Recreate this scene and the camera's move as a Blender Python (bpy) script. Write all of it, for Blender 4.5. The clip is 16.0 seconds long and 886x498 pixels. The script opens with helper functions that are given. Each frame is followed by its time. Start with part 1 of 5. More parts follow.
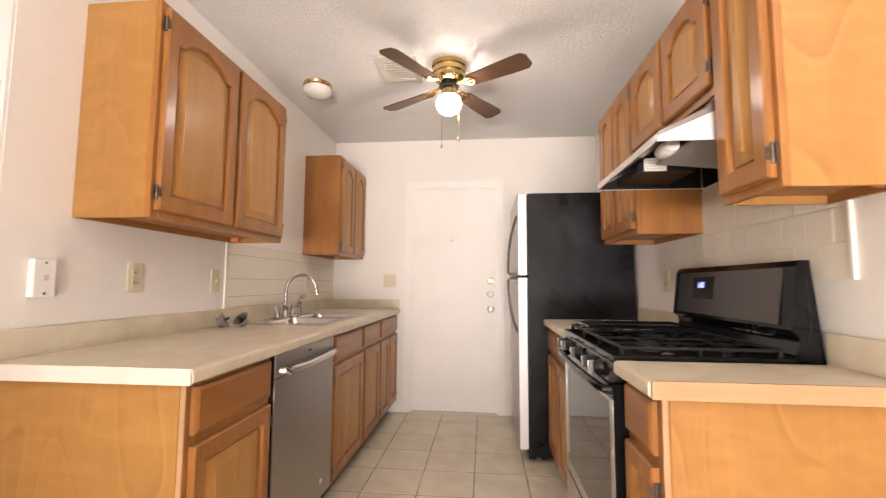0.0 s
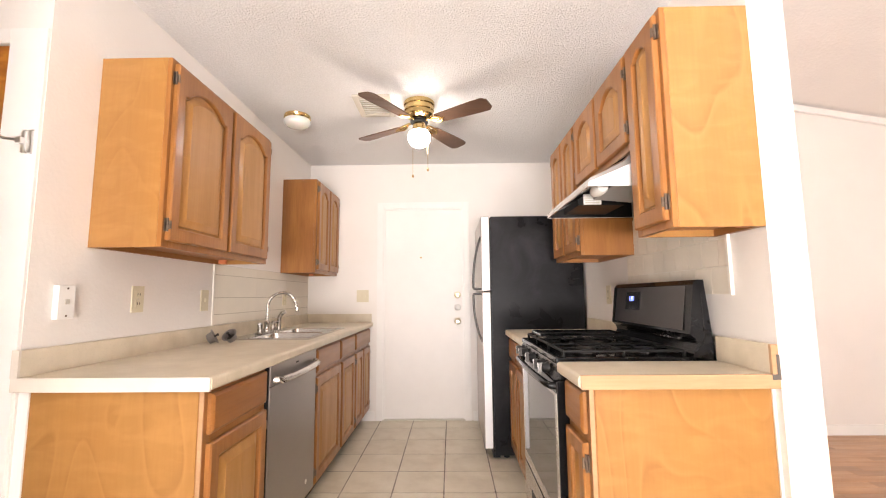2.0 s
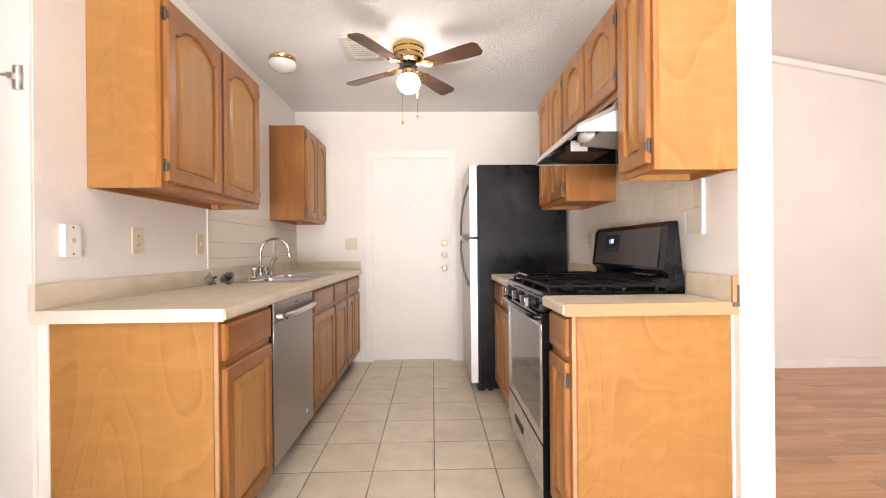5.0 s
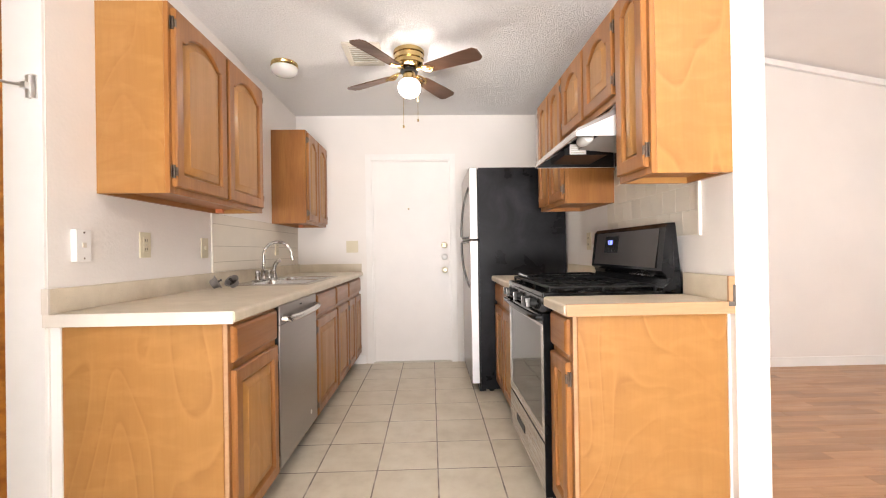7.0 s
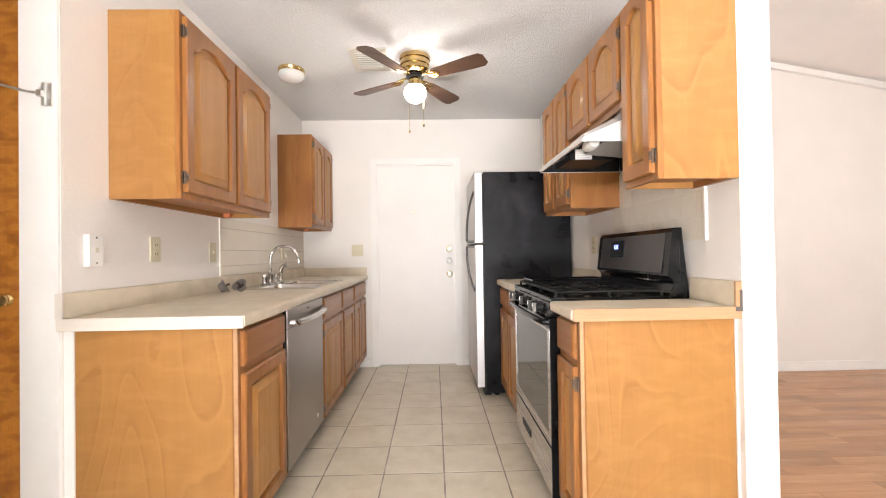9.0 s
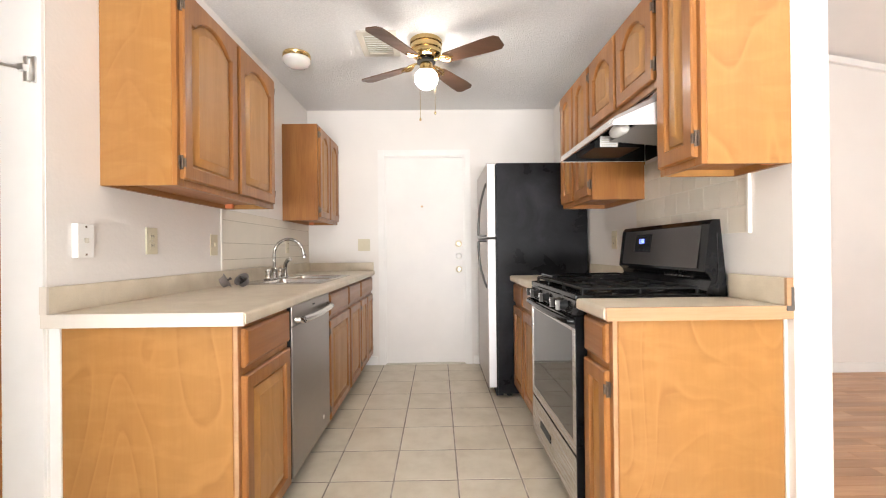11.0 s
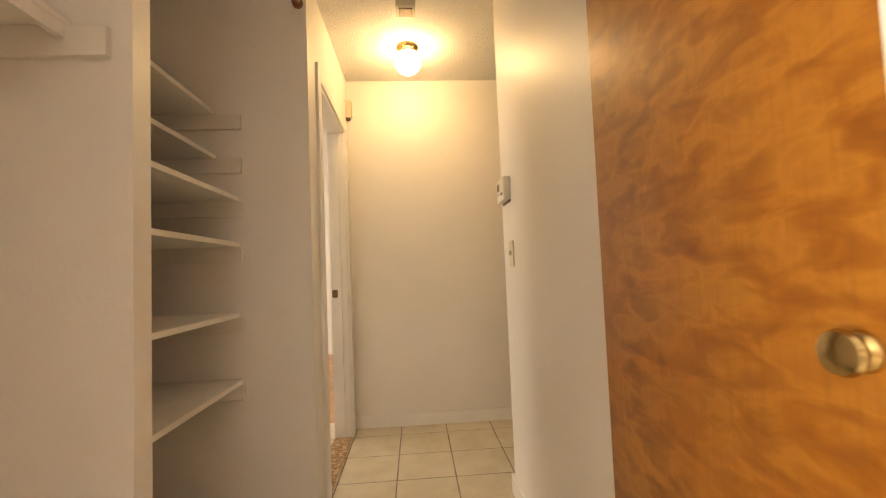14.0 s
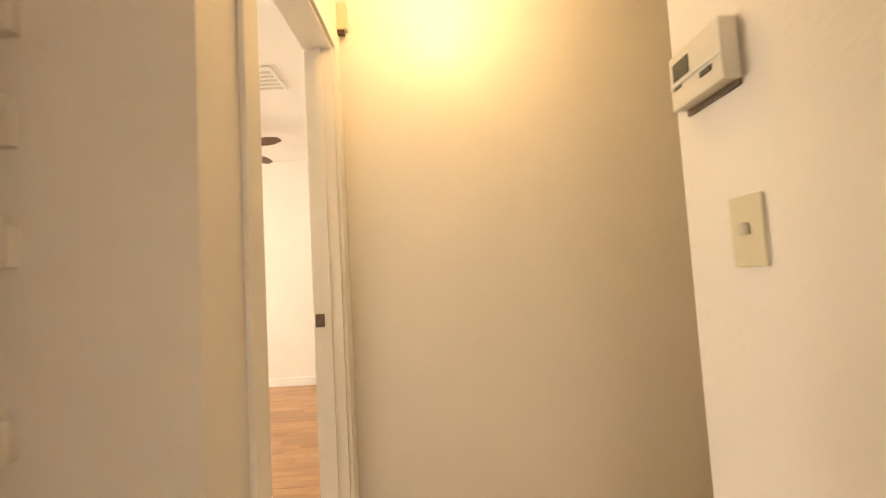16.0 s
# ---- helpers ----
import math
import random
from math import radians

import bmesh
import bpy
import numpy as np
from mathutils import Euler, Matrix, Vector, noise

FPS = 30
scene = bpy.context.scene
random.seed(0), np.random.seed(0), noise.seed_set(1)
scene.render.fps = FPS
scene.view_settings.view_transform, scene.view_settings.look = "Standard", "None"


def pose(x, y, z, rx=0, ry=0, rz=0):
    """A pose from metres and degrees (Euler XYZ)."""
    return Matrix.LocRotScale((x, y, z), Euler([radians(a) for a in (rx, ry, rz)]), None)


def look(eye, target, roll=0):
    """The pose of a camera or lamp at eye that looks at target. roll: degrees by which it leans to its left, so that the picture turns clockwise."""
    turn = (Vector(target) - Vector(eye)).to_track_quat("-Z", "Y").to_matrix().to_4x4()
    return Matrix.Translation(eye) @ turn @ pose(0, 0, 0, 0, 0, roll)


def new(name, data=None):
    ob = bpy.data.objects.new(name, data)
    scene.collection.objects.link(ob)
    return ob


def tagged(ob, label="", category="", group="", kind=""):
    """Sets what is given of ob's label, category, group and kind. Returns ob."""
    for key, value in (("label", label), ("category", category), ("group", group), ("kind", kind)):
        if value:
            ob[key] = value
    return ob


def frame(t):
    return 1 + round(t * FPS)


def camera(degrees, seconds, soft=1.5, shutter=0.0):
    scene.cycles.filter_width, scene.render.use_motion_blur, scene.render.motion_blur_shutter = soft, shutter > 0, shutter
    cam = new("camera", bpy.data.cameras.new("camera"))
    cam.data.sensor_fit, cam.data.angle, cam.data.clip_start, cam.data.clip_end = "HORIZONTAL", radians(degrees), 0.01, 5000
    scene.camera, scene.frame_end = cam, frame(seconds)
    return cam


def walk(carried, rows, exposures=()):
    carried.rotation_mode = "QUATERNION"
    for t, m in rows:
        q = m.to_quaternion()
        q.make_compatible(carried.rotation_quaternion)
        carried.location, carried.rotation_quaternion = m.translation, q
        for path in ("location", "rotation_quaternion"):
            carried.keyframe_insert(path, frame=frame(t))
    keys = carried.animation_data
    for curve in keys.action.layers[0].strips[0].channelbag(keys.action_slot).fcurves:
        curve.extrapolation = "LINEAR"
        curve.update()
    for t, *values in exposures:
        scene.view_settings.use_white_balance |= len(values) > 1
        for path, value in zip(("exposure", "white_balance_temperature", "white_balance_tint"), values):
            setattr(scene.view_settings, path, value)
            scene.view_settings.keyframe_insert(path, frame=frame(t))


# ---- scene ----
cam = camera(92.8, 16.0, 1.1, 0.35)
PATH = [
    (0, (0.419, 0.613, 1.129), (0.225, 2.597, 1.293), 0.3),
    (0.5, (0.39, 0.526, 1.146), (0.395, 2.512, 1.382), 0.5),
    (1, (0.421, 0.437, 1.149), (0.385, 2.423, 1.383), 0.1),
    (1.5, (0.444, 0.383, 1.148), (0.36, 2.37, 1.363), -0.2),
    (2, (0.412, 0.328, 1.152), (0.377, 2.316, 1.371), -0.5),
    (2.5, (0.385, 0.279, 1.134), (0.417, 2.274, 1.265), -1.2),
    (3, (0.373, 0.249, 1.118), (0.427, 2.247, 1.175), -0.7),
    (3.5, (0.37, 0.241, 1.108), (0.429, 2.24, 1.123), -0.5),
    (6, (0.348, 0.239, 1.096), (0.394, 2.239, 1.095), -0.6),
    (6.5, (0.343, 0.224, 1.097), (0.397, 2.224, 1.103), -0.7),
    (7, (0.339, 0.204, 1.1), (0.397, 2.203, 1.108), -0.9),
    (7.5, (0.333, 0.192, 1.104), (0.387, 2.191, 1.124), -0.9),
    (8, (0.328, 0.187, 1.107), (0.375, 2.187, 1.137), -0.6),
    (8.5, (0.325, 0.189, 1.11), (0.371, 2.188, 1.137), -0.8),
    (11, (0.275, 0.327, 1.094), (0.299, 2.327, 1.1), -0.6),
    (11.5, (0.189, 0.574, 1.114), (-0.183, 2.537, 1.207), -2.0),
    (12, (-0.043, 0.813, 1.116), (-1.017, 2.543, 1.354), -2.5),
    (12.5, (-0.276, 1.002, 1.117), (-1.791, 2.277, 1.402), -2.6),
    (13, (-0.453, 1.16, 1.103), (-2.320, 1.836, 1.343), -3.3),
    (13.5, (-0.607, 1.216, 1.079), (-2.589, 1.451, 1.209), -3.1),
    (14, (-0.761, 1.248, 1.067), (-2.754, 1.383, 1.167), -2.3),
    (14.5, (-0.977, 1.251, 1.056), (-2.974, 1.331, 1.125), -3.6),
    (15, (-1.285, 1.251, 1.077), (-3.282, 1.232, 1.189), -2.9),
    (15.5, (-1.613, 1.204, 1.092), (-3.606, 1.18, 1.26), -2.6),
    (16, (-1.956, 1.187, 1.085), (-3.952, 1.204, 1.21), -3.3),
]
walk(cam, [(t, look(eye, target, roll)) for t, eye, target, roll in PATH], [
    (0.0, -0.50, 6900, 14), (0.5, -0.41, 6800, 14), (1.0, -0.31, 6700, 13), (2.0, -0.23, 6600, 13), (3.0, -0.30, 6550, 13), (6.0, -0.33, 6400, 11),
    (8.5, -0.33, 6250, 9), (11.0, -0.31, 6150, 7), (12.0, -0.16, 6500, 8), (12.5, -0.05, 6800, 8), (13.0, -0.08, 7100, 9), (13.5, -0.14, 7800, 9), (14.0, -0.03, 8200, 8), (14.5, 0.14, 8300, 8), (15.0, 0.36, 8500, 8), (15.5, 0.40, 8600, 8), (16.0, 0.32, 8500, 8)])

# ---- light ----
world = bpy.data.worlds.new("sky")
scene.world = world
world.use_nodes = True
wn = world.node_tree
sky = wn.nodes.new("ShaderNodeTexSky")
sky.sky_type, sky.sun_disc = "NISHITA", False
sky.sun_elevation, sky.sun_rotation = radians(48), radians(200)
wn.links.new(sky.outputs[0], wn.nodes["Background"].inputs[0])
wn.nodes["Background"].inputs[1].default_value = 0.12


def area_light(name, eye, target, w, h, power, colour):
    data = bpy.data.lights.new(name, "AREA")
    data.shape, data.size, data.size_y, data.energy, data.color = "RECTANGLE", w, h, power, colour
    ob = new(name, data)
    ob.matrix_world = look(eye, target)
    return ob


area_light("daylight_patio_sky", (0.4, -2.64, 1.65), (0.4, 2.0, 1.3), 2.2, 1.2, 28, (1.0, 0.95, 0.94))
# Uplight added in the unseen patio opening to brighten the ceiling
area_light("daylight_patio_ground", (0.35, -2.64, 0.6), (0.35, -2.15, 2.4), 2.2, 0.85, 780, (1.0, 0.95, 0.93))
# Fill lamp added for the living room; no window is known there
area_light("daylight_living_window", (6.28, 1.0, 1.5), (2.0, 1.2, 1.4), 2.4, 1.5, 23, (0.975, 0.965, 0.965))
# Lamp in an assumed opening, added to light the bedroom
area_light("daylight_bedroom_window", (-5.0, -3.28, 1.45), (-5.0, 0.0, 1.2), 1.8, 1.3, 90, (1.0, 0.97, 0.93))


# ---- materials ----
def material(name, colour, rough=0.6, metal=0.0, spec=0.5):
    m = bpy.data.materials.new(name)
    m.use_nodes = True
    b = m.node_tree.nodes["Principled BSDF"]
    b.inputs["Base Color"].default_value = (*colour, 1)
    b.inputs["Roughness"].default_value = rough
    b.inputs["Metallic"].default_value = metal
    b.inputs["Specular IOR Level"].default_value = spec
    return m, m.node_tree, b


def coords(nt, scale=(1, 1, 1), island=False):
    """Object coordinates, scaled; with island each piece is shifted by its own random number."""
    tc = nt.nodes.new("ShaderNodeTexCoord")
    mp = nt.nodes.new("ShaderNodeMapping")
    mp.inputs["Scale"].default_value = scale
    nt.links.new(tc.outputs["Object"], mp.inputs["Vector"])
    if island:
        info = nt.nodes.new("ShaderNodeObjectInfo")
        mul = nt.nodes.new("ShaderNodeMath")
        mul.operation = "MULTIPLY"
        mul.inputs[1].default_value = 37.0
        nt.links.new(info.outputs["Random"], mul.inputs[0])
        nt.links.new(mul.outputs[0], mp.inputs["Location"])
    return mp.outputs[0]


def noise_tex(nt, vec, scale, detail=4, rough=0.55, distort=0.0):
    n = nt.nodes.new("ShaderNodeTexNoise")
    n.inputs["Scale"].default_value, n.inputs["Detail"].default_value = scale, detail
    n.inputs["Roughness"].default_value, n.inputs["Distortion"].default_value = rough, distort
    nt.links.new(vec, n.inputs["Vector"])
    return n.outputs["Fac"]


def ramp(nt, fac, stops):
    r = nt.nodes.new("ShaderNodeValToRGB")
    e = r.color_ramp.elements
    while len(e) < len(stops):
        e.new(0.5)
    for el, (p, c) in zip(e, stops):
        el.position, el.color = p, (*c, 1) if len(c) == 3 else c
    nt.links.new(fac, r.inputs[0])
    return r.outputs[0]


def mix(nt, fac, a, b, mode="MIX"):
    m = nt.nodes.new("ShaderNodeMix")
    m.data_type, m.blend_type = "RGBA", mode
    for sock, v in ((m.inputs[0], fac), (m.inputs[6], a), (m.inputs[7], b)):
        if isinstance(v, (int, float)):
            sock.default_value = v
        elif isinstance(v, tuple):
            sock.default_value = (*v, 1)
        else:
            nt.links.new(v, sock)
    return m.outputs[2]


def bump(nt, b, height, strength, distance=0.002):
    n = nt.nodes.new("ShaderNodeBump")
    n.inputs["Strength"].default_value, n.inputs["Distance"].default_value = strength, distance
    nt.links.new(height, n.inputs["Height"])
    nt.links.new(n.outputs[0], b.inputs["Normal"])


def vary(m, nt, b, colour, amount, scale, rough=None, detail=4, stretch=(1, 1, 1)):
    """Blotches round a base colour, and round a roughness."""
    v = noise_tex(nt, coords(nt, stretch), scale, detail)
    lo = tuple(max(0, c * (1 - amount)) for c in colour)
    hi = tuple(min(1, c * (1 + amount)) for c in colour)
    nt.links.new(ramp(nt, v, [(0.3, lo), (0.7, hi)]), b.inputs["Base Color"])
    if rough:
        nt.links.new(ramp(nt, v, [(0.3, (rough[0],) * 3), (0.7, (rough[1],) * 3)]), b.inputs["Roughness"])


def painted_wall(name, colour, rough=0.4, strength=0.10, scale=60):
    m, nt, b = material(name, colour, rough, spec=0.5)
    vary(m, nt, b, colour, 0.03, 1.7, (rough * 0.85, rough * 1.15))
    v = coords(nt)
    h = ramp(nt, noise_tex(nt, v, scale, 3, 0.5, 0.3), [(0.42, (0, 0, 0)), (0.62, (1, 1, 1))])
    bump(nt, b, h, strength, 0.0025)
    return m


def popcorn(name, colour):
    m, nt, b = material(name, colour, 0.9, spec=0.2)
    v = coords(nt)
    vor = nt.nodes.new("ShaderNodeTexVoronoi")
    vor.inputs["Scale"].default_value = 84
    nt.links.new(v, vor.inputs["Vector"])
    grain = noise_tex(nt, v, 105, 4, 0.7)
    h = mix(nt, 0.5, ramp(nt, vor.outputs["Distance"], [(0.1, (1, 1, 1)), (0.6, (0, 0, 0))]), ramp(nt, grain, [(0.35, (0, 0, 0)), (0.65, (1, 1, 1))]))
    # Shade of the hollows goes into the base colour, by bump height
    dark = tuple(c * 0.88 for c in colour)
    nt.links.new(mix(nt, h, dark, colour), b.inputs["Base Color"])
    bump(nt, b, h, 1.0, 0.008)
    return m


def maths(nt, op, a, b=None):
    n = nt.nodes.new("ShaderNodeMath")
    n.operation = op
    for sock, v in zip(n.inputs, (a, b)):
        if isinstance(v, (int, float)):
            sock.default_value = v
        elif v is not None:
            nt.links.new(v, sock)
    return n.outputs[0]


def wood(name, light, dark, along="z", rough=0.32, flame=0.0, island=False):
    """Varnished wood: fine pores along the grain and soft bands; with flame the nested arches of rotary-cut veneer."""
    m, nt, b = material(name, light, rough, spec=0.4)
    s = {"z": (1, 1, 0.07), "y": (1, 0.07, 1), "x": (0.07, 1, 1)}[along]
    s2 = {"z": (1, 1, 0.3), "y": (1, 0.3, 1), "x": (0.3, 1, 1)}[along]
    mid = tuple((a + c) / 2 for a, c in zip(light, dark))
    pale = tuple(min(1, c * k) for c, k in zip(light, (1.14, 1.17, 1.24)))
    fine = noise_tex(nt, coords(nt, tuple(c * 90 for c in s), island), 1.0, 5, 0.6)
    streak = noise_tex(nt, coords(nt, tuple(c * 16 for c in s), island), 1.0, 4, 0.6)
    if flame:
        field = noise_tex(nt, coords(nt, s2, island), 2.1, 2, 0.45, 0.25)
        saw = maths(nt, "FRACT", maths(nt, "MULTIPLY", field, 15.0))
        rings = ramp(nt, saw, [(0.0, pale), (0.12, light), (0.72, light), (0.93, tuple(l + flame * (q - l) * 0.75 for l, q in zip(light, mid))), (1.0, pale)])
        where = ramp(nt, noise_tex(nt, coords(nt, s2, island), 1.9, 2), [(0.4, (0.1, 0.1, 0.1)), (0.62, (1, 1, 1))])
        col = mix(nt, where, light, rings)
        red = ramp(nt, noise_tex(nt, coords(nt, s2, island), 1.3, 2), [(0.5, (0, 0, 0)), (0.72, (0.45, 0.45, 0.45))])
        col = mix(nt, red, col, (light[0] * 0.95, light[1] * 0.82, light[2] * 0.68))
        curl = noise_tex(nt, coords(nt, (1.2, 1.2, 3.4) if along == "z" else (1, 1, 1), island), 5.5, 3, 0.5, 0.6)
        col = mix(nt, ramp(nt, curl, [(0.45, (0, 0, 0)), (0.7, (0.85 * flame, 0.85 * flame, 0.85 * flame))]), col, pale)
    else:
        broad = noise_tex(nt, coords(nt, s2, island), 4.2, 3, 0.5, 1.2)
        col = ramp(nt, broad, [(0.3, mid), (0.55, light), (0.75, pale)])
    soft = 0.28 if flame > 0.5 else 0.6
    col = mix(nt, ramp(nt, streak, [(0.45, (0, 0, 0)), (0.72, (soft, soft, soft))]), col, mid)
    pores = mix(nt, ramp(nt, fine, [(0.42, (0, 0, 0)), (0.72, (0.75, 0.75, 0.75))]), col, dark)
    nt.links.new(mix(nt, 0.16 if flame else 0.5, col, pores), b.inputs["Base Color"])
    nt.links.new(ramp(nt, streak, [(0.3, (rough * 0.8,) * 3), (0.7, (rough * 1.2,) * 3)]), b.inputs["Roughness"])
    b.inputs["Coat Weight"].default_value = 0.16
    b.inputs["Coat Roughness"].default_value = 0.16
    bump(nt, b, fine, 0.12, 0.0006)
    return m


def brushed(name, colour, along="z", rough=0.32):
    m, nt, b = material(name, colour, rough, 1.0)
    s = {"z": (260, 260, 3), "y": (260, 3, 260), "x": (3, 260, 260)}[along]
    f = noise_tex(nt, coords(nt, s), 1, 3)
    nt.links.new(ramp(nt, f, [(0.3, (rough * 0.92,) * 3), (0.7, (rough * 1.1,) * 3)]), b.inputs["Roughness"])
    return m


WALL = painted_wall("wall_paint", (0.80, 0.765, 0.725))
TRIM, nt, b = material("trim_gloss_paint", (0.83, 0.81, 0.78), 0.35)
vary(TRIM, nt, b, (0.83, 0.81, 0.78), 0.03, 6, (0.28, 0.42))
DOORPAINT, nt, b = material("white_door_paint", (0.82, 0.79, 0.76), 0.4)
vary(DOORPAINT, nt, b, (0.82, 0.79, 0.76), 0.03, 3, (0.34, 0.48))
SHELFPAINT, nt, b = material("shelf_paint", (0.78, 0.74, 0.68), 0.5)
vary(SHELFPAINT, nt, b, (0.78, 0.74, 0.68), 0.05, 5)
CEIL = popcorn("popcorn_ceiling", (0.95, 0.935, 0.92))
CEIL_FLAT = painted_wall("vaulted_ceiling_paint", (0.86, 0.83, 0.80), 0.7, 0.3, 45)
OAK = wood("honey_birch_veneer", (0.345, 0.170, 0.047), (0.215, 0.086, 0.022), "z", 0.42, 1.0)
OAKF = wood("varnished_birch_doors", (0.335, 0.142, 0.037), (0.175, 0.06, 0.014), "z", 0.36)
OAKP = wood("varnished_birch_panels", (0.40, 0.20, 0.055), (0.225, 0.092, 0.022), "z", 0.46, 0.35)
OAKRAIL = wood("varnished_birch_rails", (0.335, 0.142, 0.037), (0.185, 0.065, 0.015), "y", 0.36)
OAKBAND = wood("pale_oak_edge_band", (0.45, 0.272, 0.148), (0.31, 0.165, 0.08), "x", 0.45)
OAKDARK = wood("cabinet_underside", (0.36, 0.15, 0.05), (0.2, 0.08, 0.025), "y", 0.5)
PANTRY, nt, b = material("amber_birch_door", (0.55, 0.23, 0.045), 0.36)
curl = noise_tex(nt, coords(nt, (1.6, 1.6, 3.4)), 7.0, 4, 0.5, 0.45)
veil = noise_tex(nt, coords(nt, (3.0, 3.0, 0.8)), 1.3, 3, 0.5, 0.8)
pore = noise_tex(nt, coords(nt, (160, 160, 9)), 1, 3)
c1 = ramp(nt, curl, [(0.24, (0.18, 0.055, 0.0075)), (0.44, (0.33, 0.117, 0.0155)), (0.56, (0.45, 0.187, 0.028)), (0.72, (0.37, 0.137, 0.0195))])
c2 = mix(nt, ramp(nt, veil, [(0.35, (0.5, 0.5, 0.5)), (0.65, (0, 0, 0))]), c1, (0.36, 0.125, 0.018))
nt.links.new(mix(nt, ramp(nt, pore, [(0.5, (0, 0, 0)), (0.75, (0.35, 0.35, 0.35))]), c2, (0.25, 0.08, 0.014)), b.inputs["Base Color"])
b.inputs["Coat Weight"].default_value, b.inputs["Coat Roughness"].default_value = 0.12, 0.25
bump(nt, b, curl, 0.06, 0.001)
POLE = wood("stained_pole", (0.30, 0.11, 0.05), (0.16, 0.05, 0.02), "x", 0.4)
NAILER, nt, b = material("reddish_raw_wood", (0.55, 0.17, 0.06), 0.6)
BLADE = wood("walnut_blade", (0.105, 0.046, 0.02), (0.06, 0.025, 0.01), "x", 0.45)
PLANK = wood("laminate_plank", (0.52, 0.29, 0.145), (0.30, 0.145, 0.065), "x", 0.38, 0.0, True)
nt = PLANK.node_tree
b = nt.nodes["Principled BSDF"]
info = nt.nodes.new("ShaderNodeObjectInfo")
tone = ramp(nt, info.outputs["Random"], [(0, (0.72, 0.70, 0.68)), (0.5, (0.95, 0.94, 0.93)), (1, (1, 1, 1))])
nt.links.new(mix(nt, 1.0, b.inputs["Base Color"].links[0].from_socket, tone, "MULTIPLY"), b.inputs["Base Color"])
LAM, nt, b = material("beige_laminate", (0.64, 0.57, 0.455), 0.38)
sp = noise_tex(nt, coords(nt), 260, 2)
bl = noise_tex(nt, coords(nt), 9, 4)
c1 = ramp(nt, bl, [(0.3, (0.57, 0.495, 0.375)), (0.7, (0.68, 0.605, 0.475))])
nt.links.new(mix(nt, ramp(nt, sp, [(0.55, (0, 0, 0)), (0.7, (0.5, 0.5, 0.5))]), c1, (0.47, 0.41, 0.33)), b.inputs["Base Color"])
LAMEDGE, nt, b = material("cream_edge_strip", (0.63, 0.575, 0.505), 0.45)
vary(LAMEDGE, nt, b, (0.63, 0.575, 0.505), 0.04, 12)
FTILE, nt, b = material("beige_floor_tile", (0.62, 0.545, 0.465), 0.35)
cl = noise_tex(nt, coords(nt, (1, 1, 1), True), 7, 5, 0.6)
c1 = ramp(nt, cl, [(0.3, (0.60, 0.525, 0.405)), (0.5, (0.675, 0.605, 0.48)), (0.7, (0.73, 0.665, 0.545))])
info = nt.nodes.new("ShaderNodeObjectInfo")
nt.links.new(mix(nt, 1.0, c1, ramp(nt, info.outputs["Random"], [(0, (0.94, 0.93, 0.91)), (1, (1, 1, 1))]), "MULTIPLY"), b.inputs["Base Color"])
bump(nt, b, cl, 0.15, 0.002)
GROUT, nt, b = material("grout", (0.30, 0.26, 0.22), 0.9)
gr = noise_tex(nt, coords(nt), 9, 5, 0.7)
nt.links.new(ramp(nt, gr, [(0.36, (0.14, 0.118, 0.10)), (0.52, (0.30, 0.26, 0.215)), (0.66, (0.50, 0.45, 0.38))]), b.inputs["Base Color"])
WTILE, nt, b = material("cream_wall_tile", (0.74, 0.685, 0.585), 0.4)
vary(WTILE, nt, b, (0.74, 0.685, 0.585), 0.03, 7, (0.36, 0.46))
WGROUT, nt, b = material("pale_wall_grout", (0.80, 0.765, 0.69), 0.6)
LINEGROUT, nt, b = material("grey_wall_grout", (0.42, 0.37, 0.29), 0.8)
SATIN, nt, b = material("satin_bright_steel", (0.80, 0.80, 0.81), 0.45, 0.35)
STEEL_V = brushed("brushed_steel_panel", (0.38, 0.347, 0.32), "y", 0.34)
STEEL = brushed("brushed_steel", (0.62, 0.60, 0.58), "y", 0.26)
SINKST = brushed("sink_steel", (0.66, 0.65, 0.63), "y", 0.24)
NICKEL, nt, b = material("brushed_nickel", (0.42, 0.40, 0.37), 0.24, 1.0)
vary(NICKEL, nt, b, (0.42, 0.40, 0.37), 0.08, 40, (0.18, 0.32))
CHROME, nt, b = material("bright_chrome", (0.78, 0.77, 0.75), 0.3, 0.9)
PALEBRASS, nt, b = material("pale_brass", (0.74, 0.66, 0.50), 0.35, 0.4)
# Dull steel; on the hood end its darkness stands for shade
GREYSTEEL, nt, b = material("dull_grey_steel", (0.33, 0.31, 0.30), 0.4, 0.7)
HANDLEST, nt, b = material("dark_steel_handle", (0.10, 0.095, 0.09), 0.3, 0.9)
FASCIA, nt, b = material("smoked_stainless", (0.115, 0.104, 0.098), 0.3, 0.85)
DARKST, nt, b = material("black_stainless", (0.022, 0.02, 0.0195), 0.24, 0.7)
BLACK, nt, b = material("black_enamel", (0.006, 0.006, 0.0065), 0.12, spec=0.2)
vary(BLACK, nt, b, (0.006, 0.006, 0.0065), 0.3, 8, (0.07, 0.18))
FRBLACK, nt, b = material("black_fridge_side", (0.009, 0.009, 0.010), 0.3, spec=0.15)
# Lighter blotches put smudges and cloudy reflection into the base colour
sm = noise_tex(nt, coords(nt), 3.2, 5, 0.6, 0.6)
nt.links.new(ramp(nt, sm, [(0.35, (0.24,) * 3), (0.68, (0.55,) * 3)]), b.inputs["Roughness"])
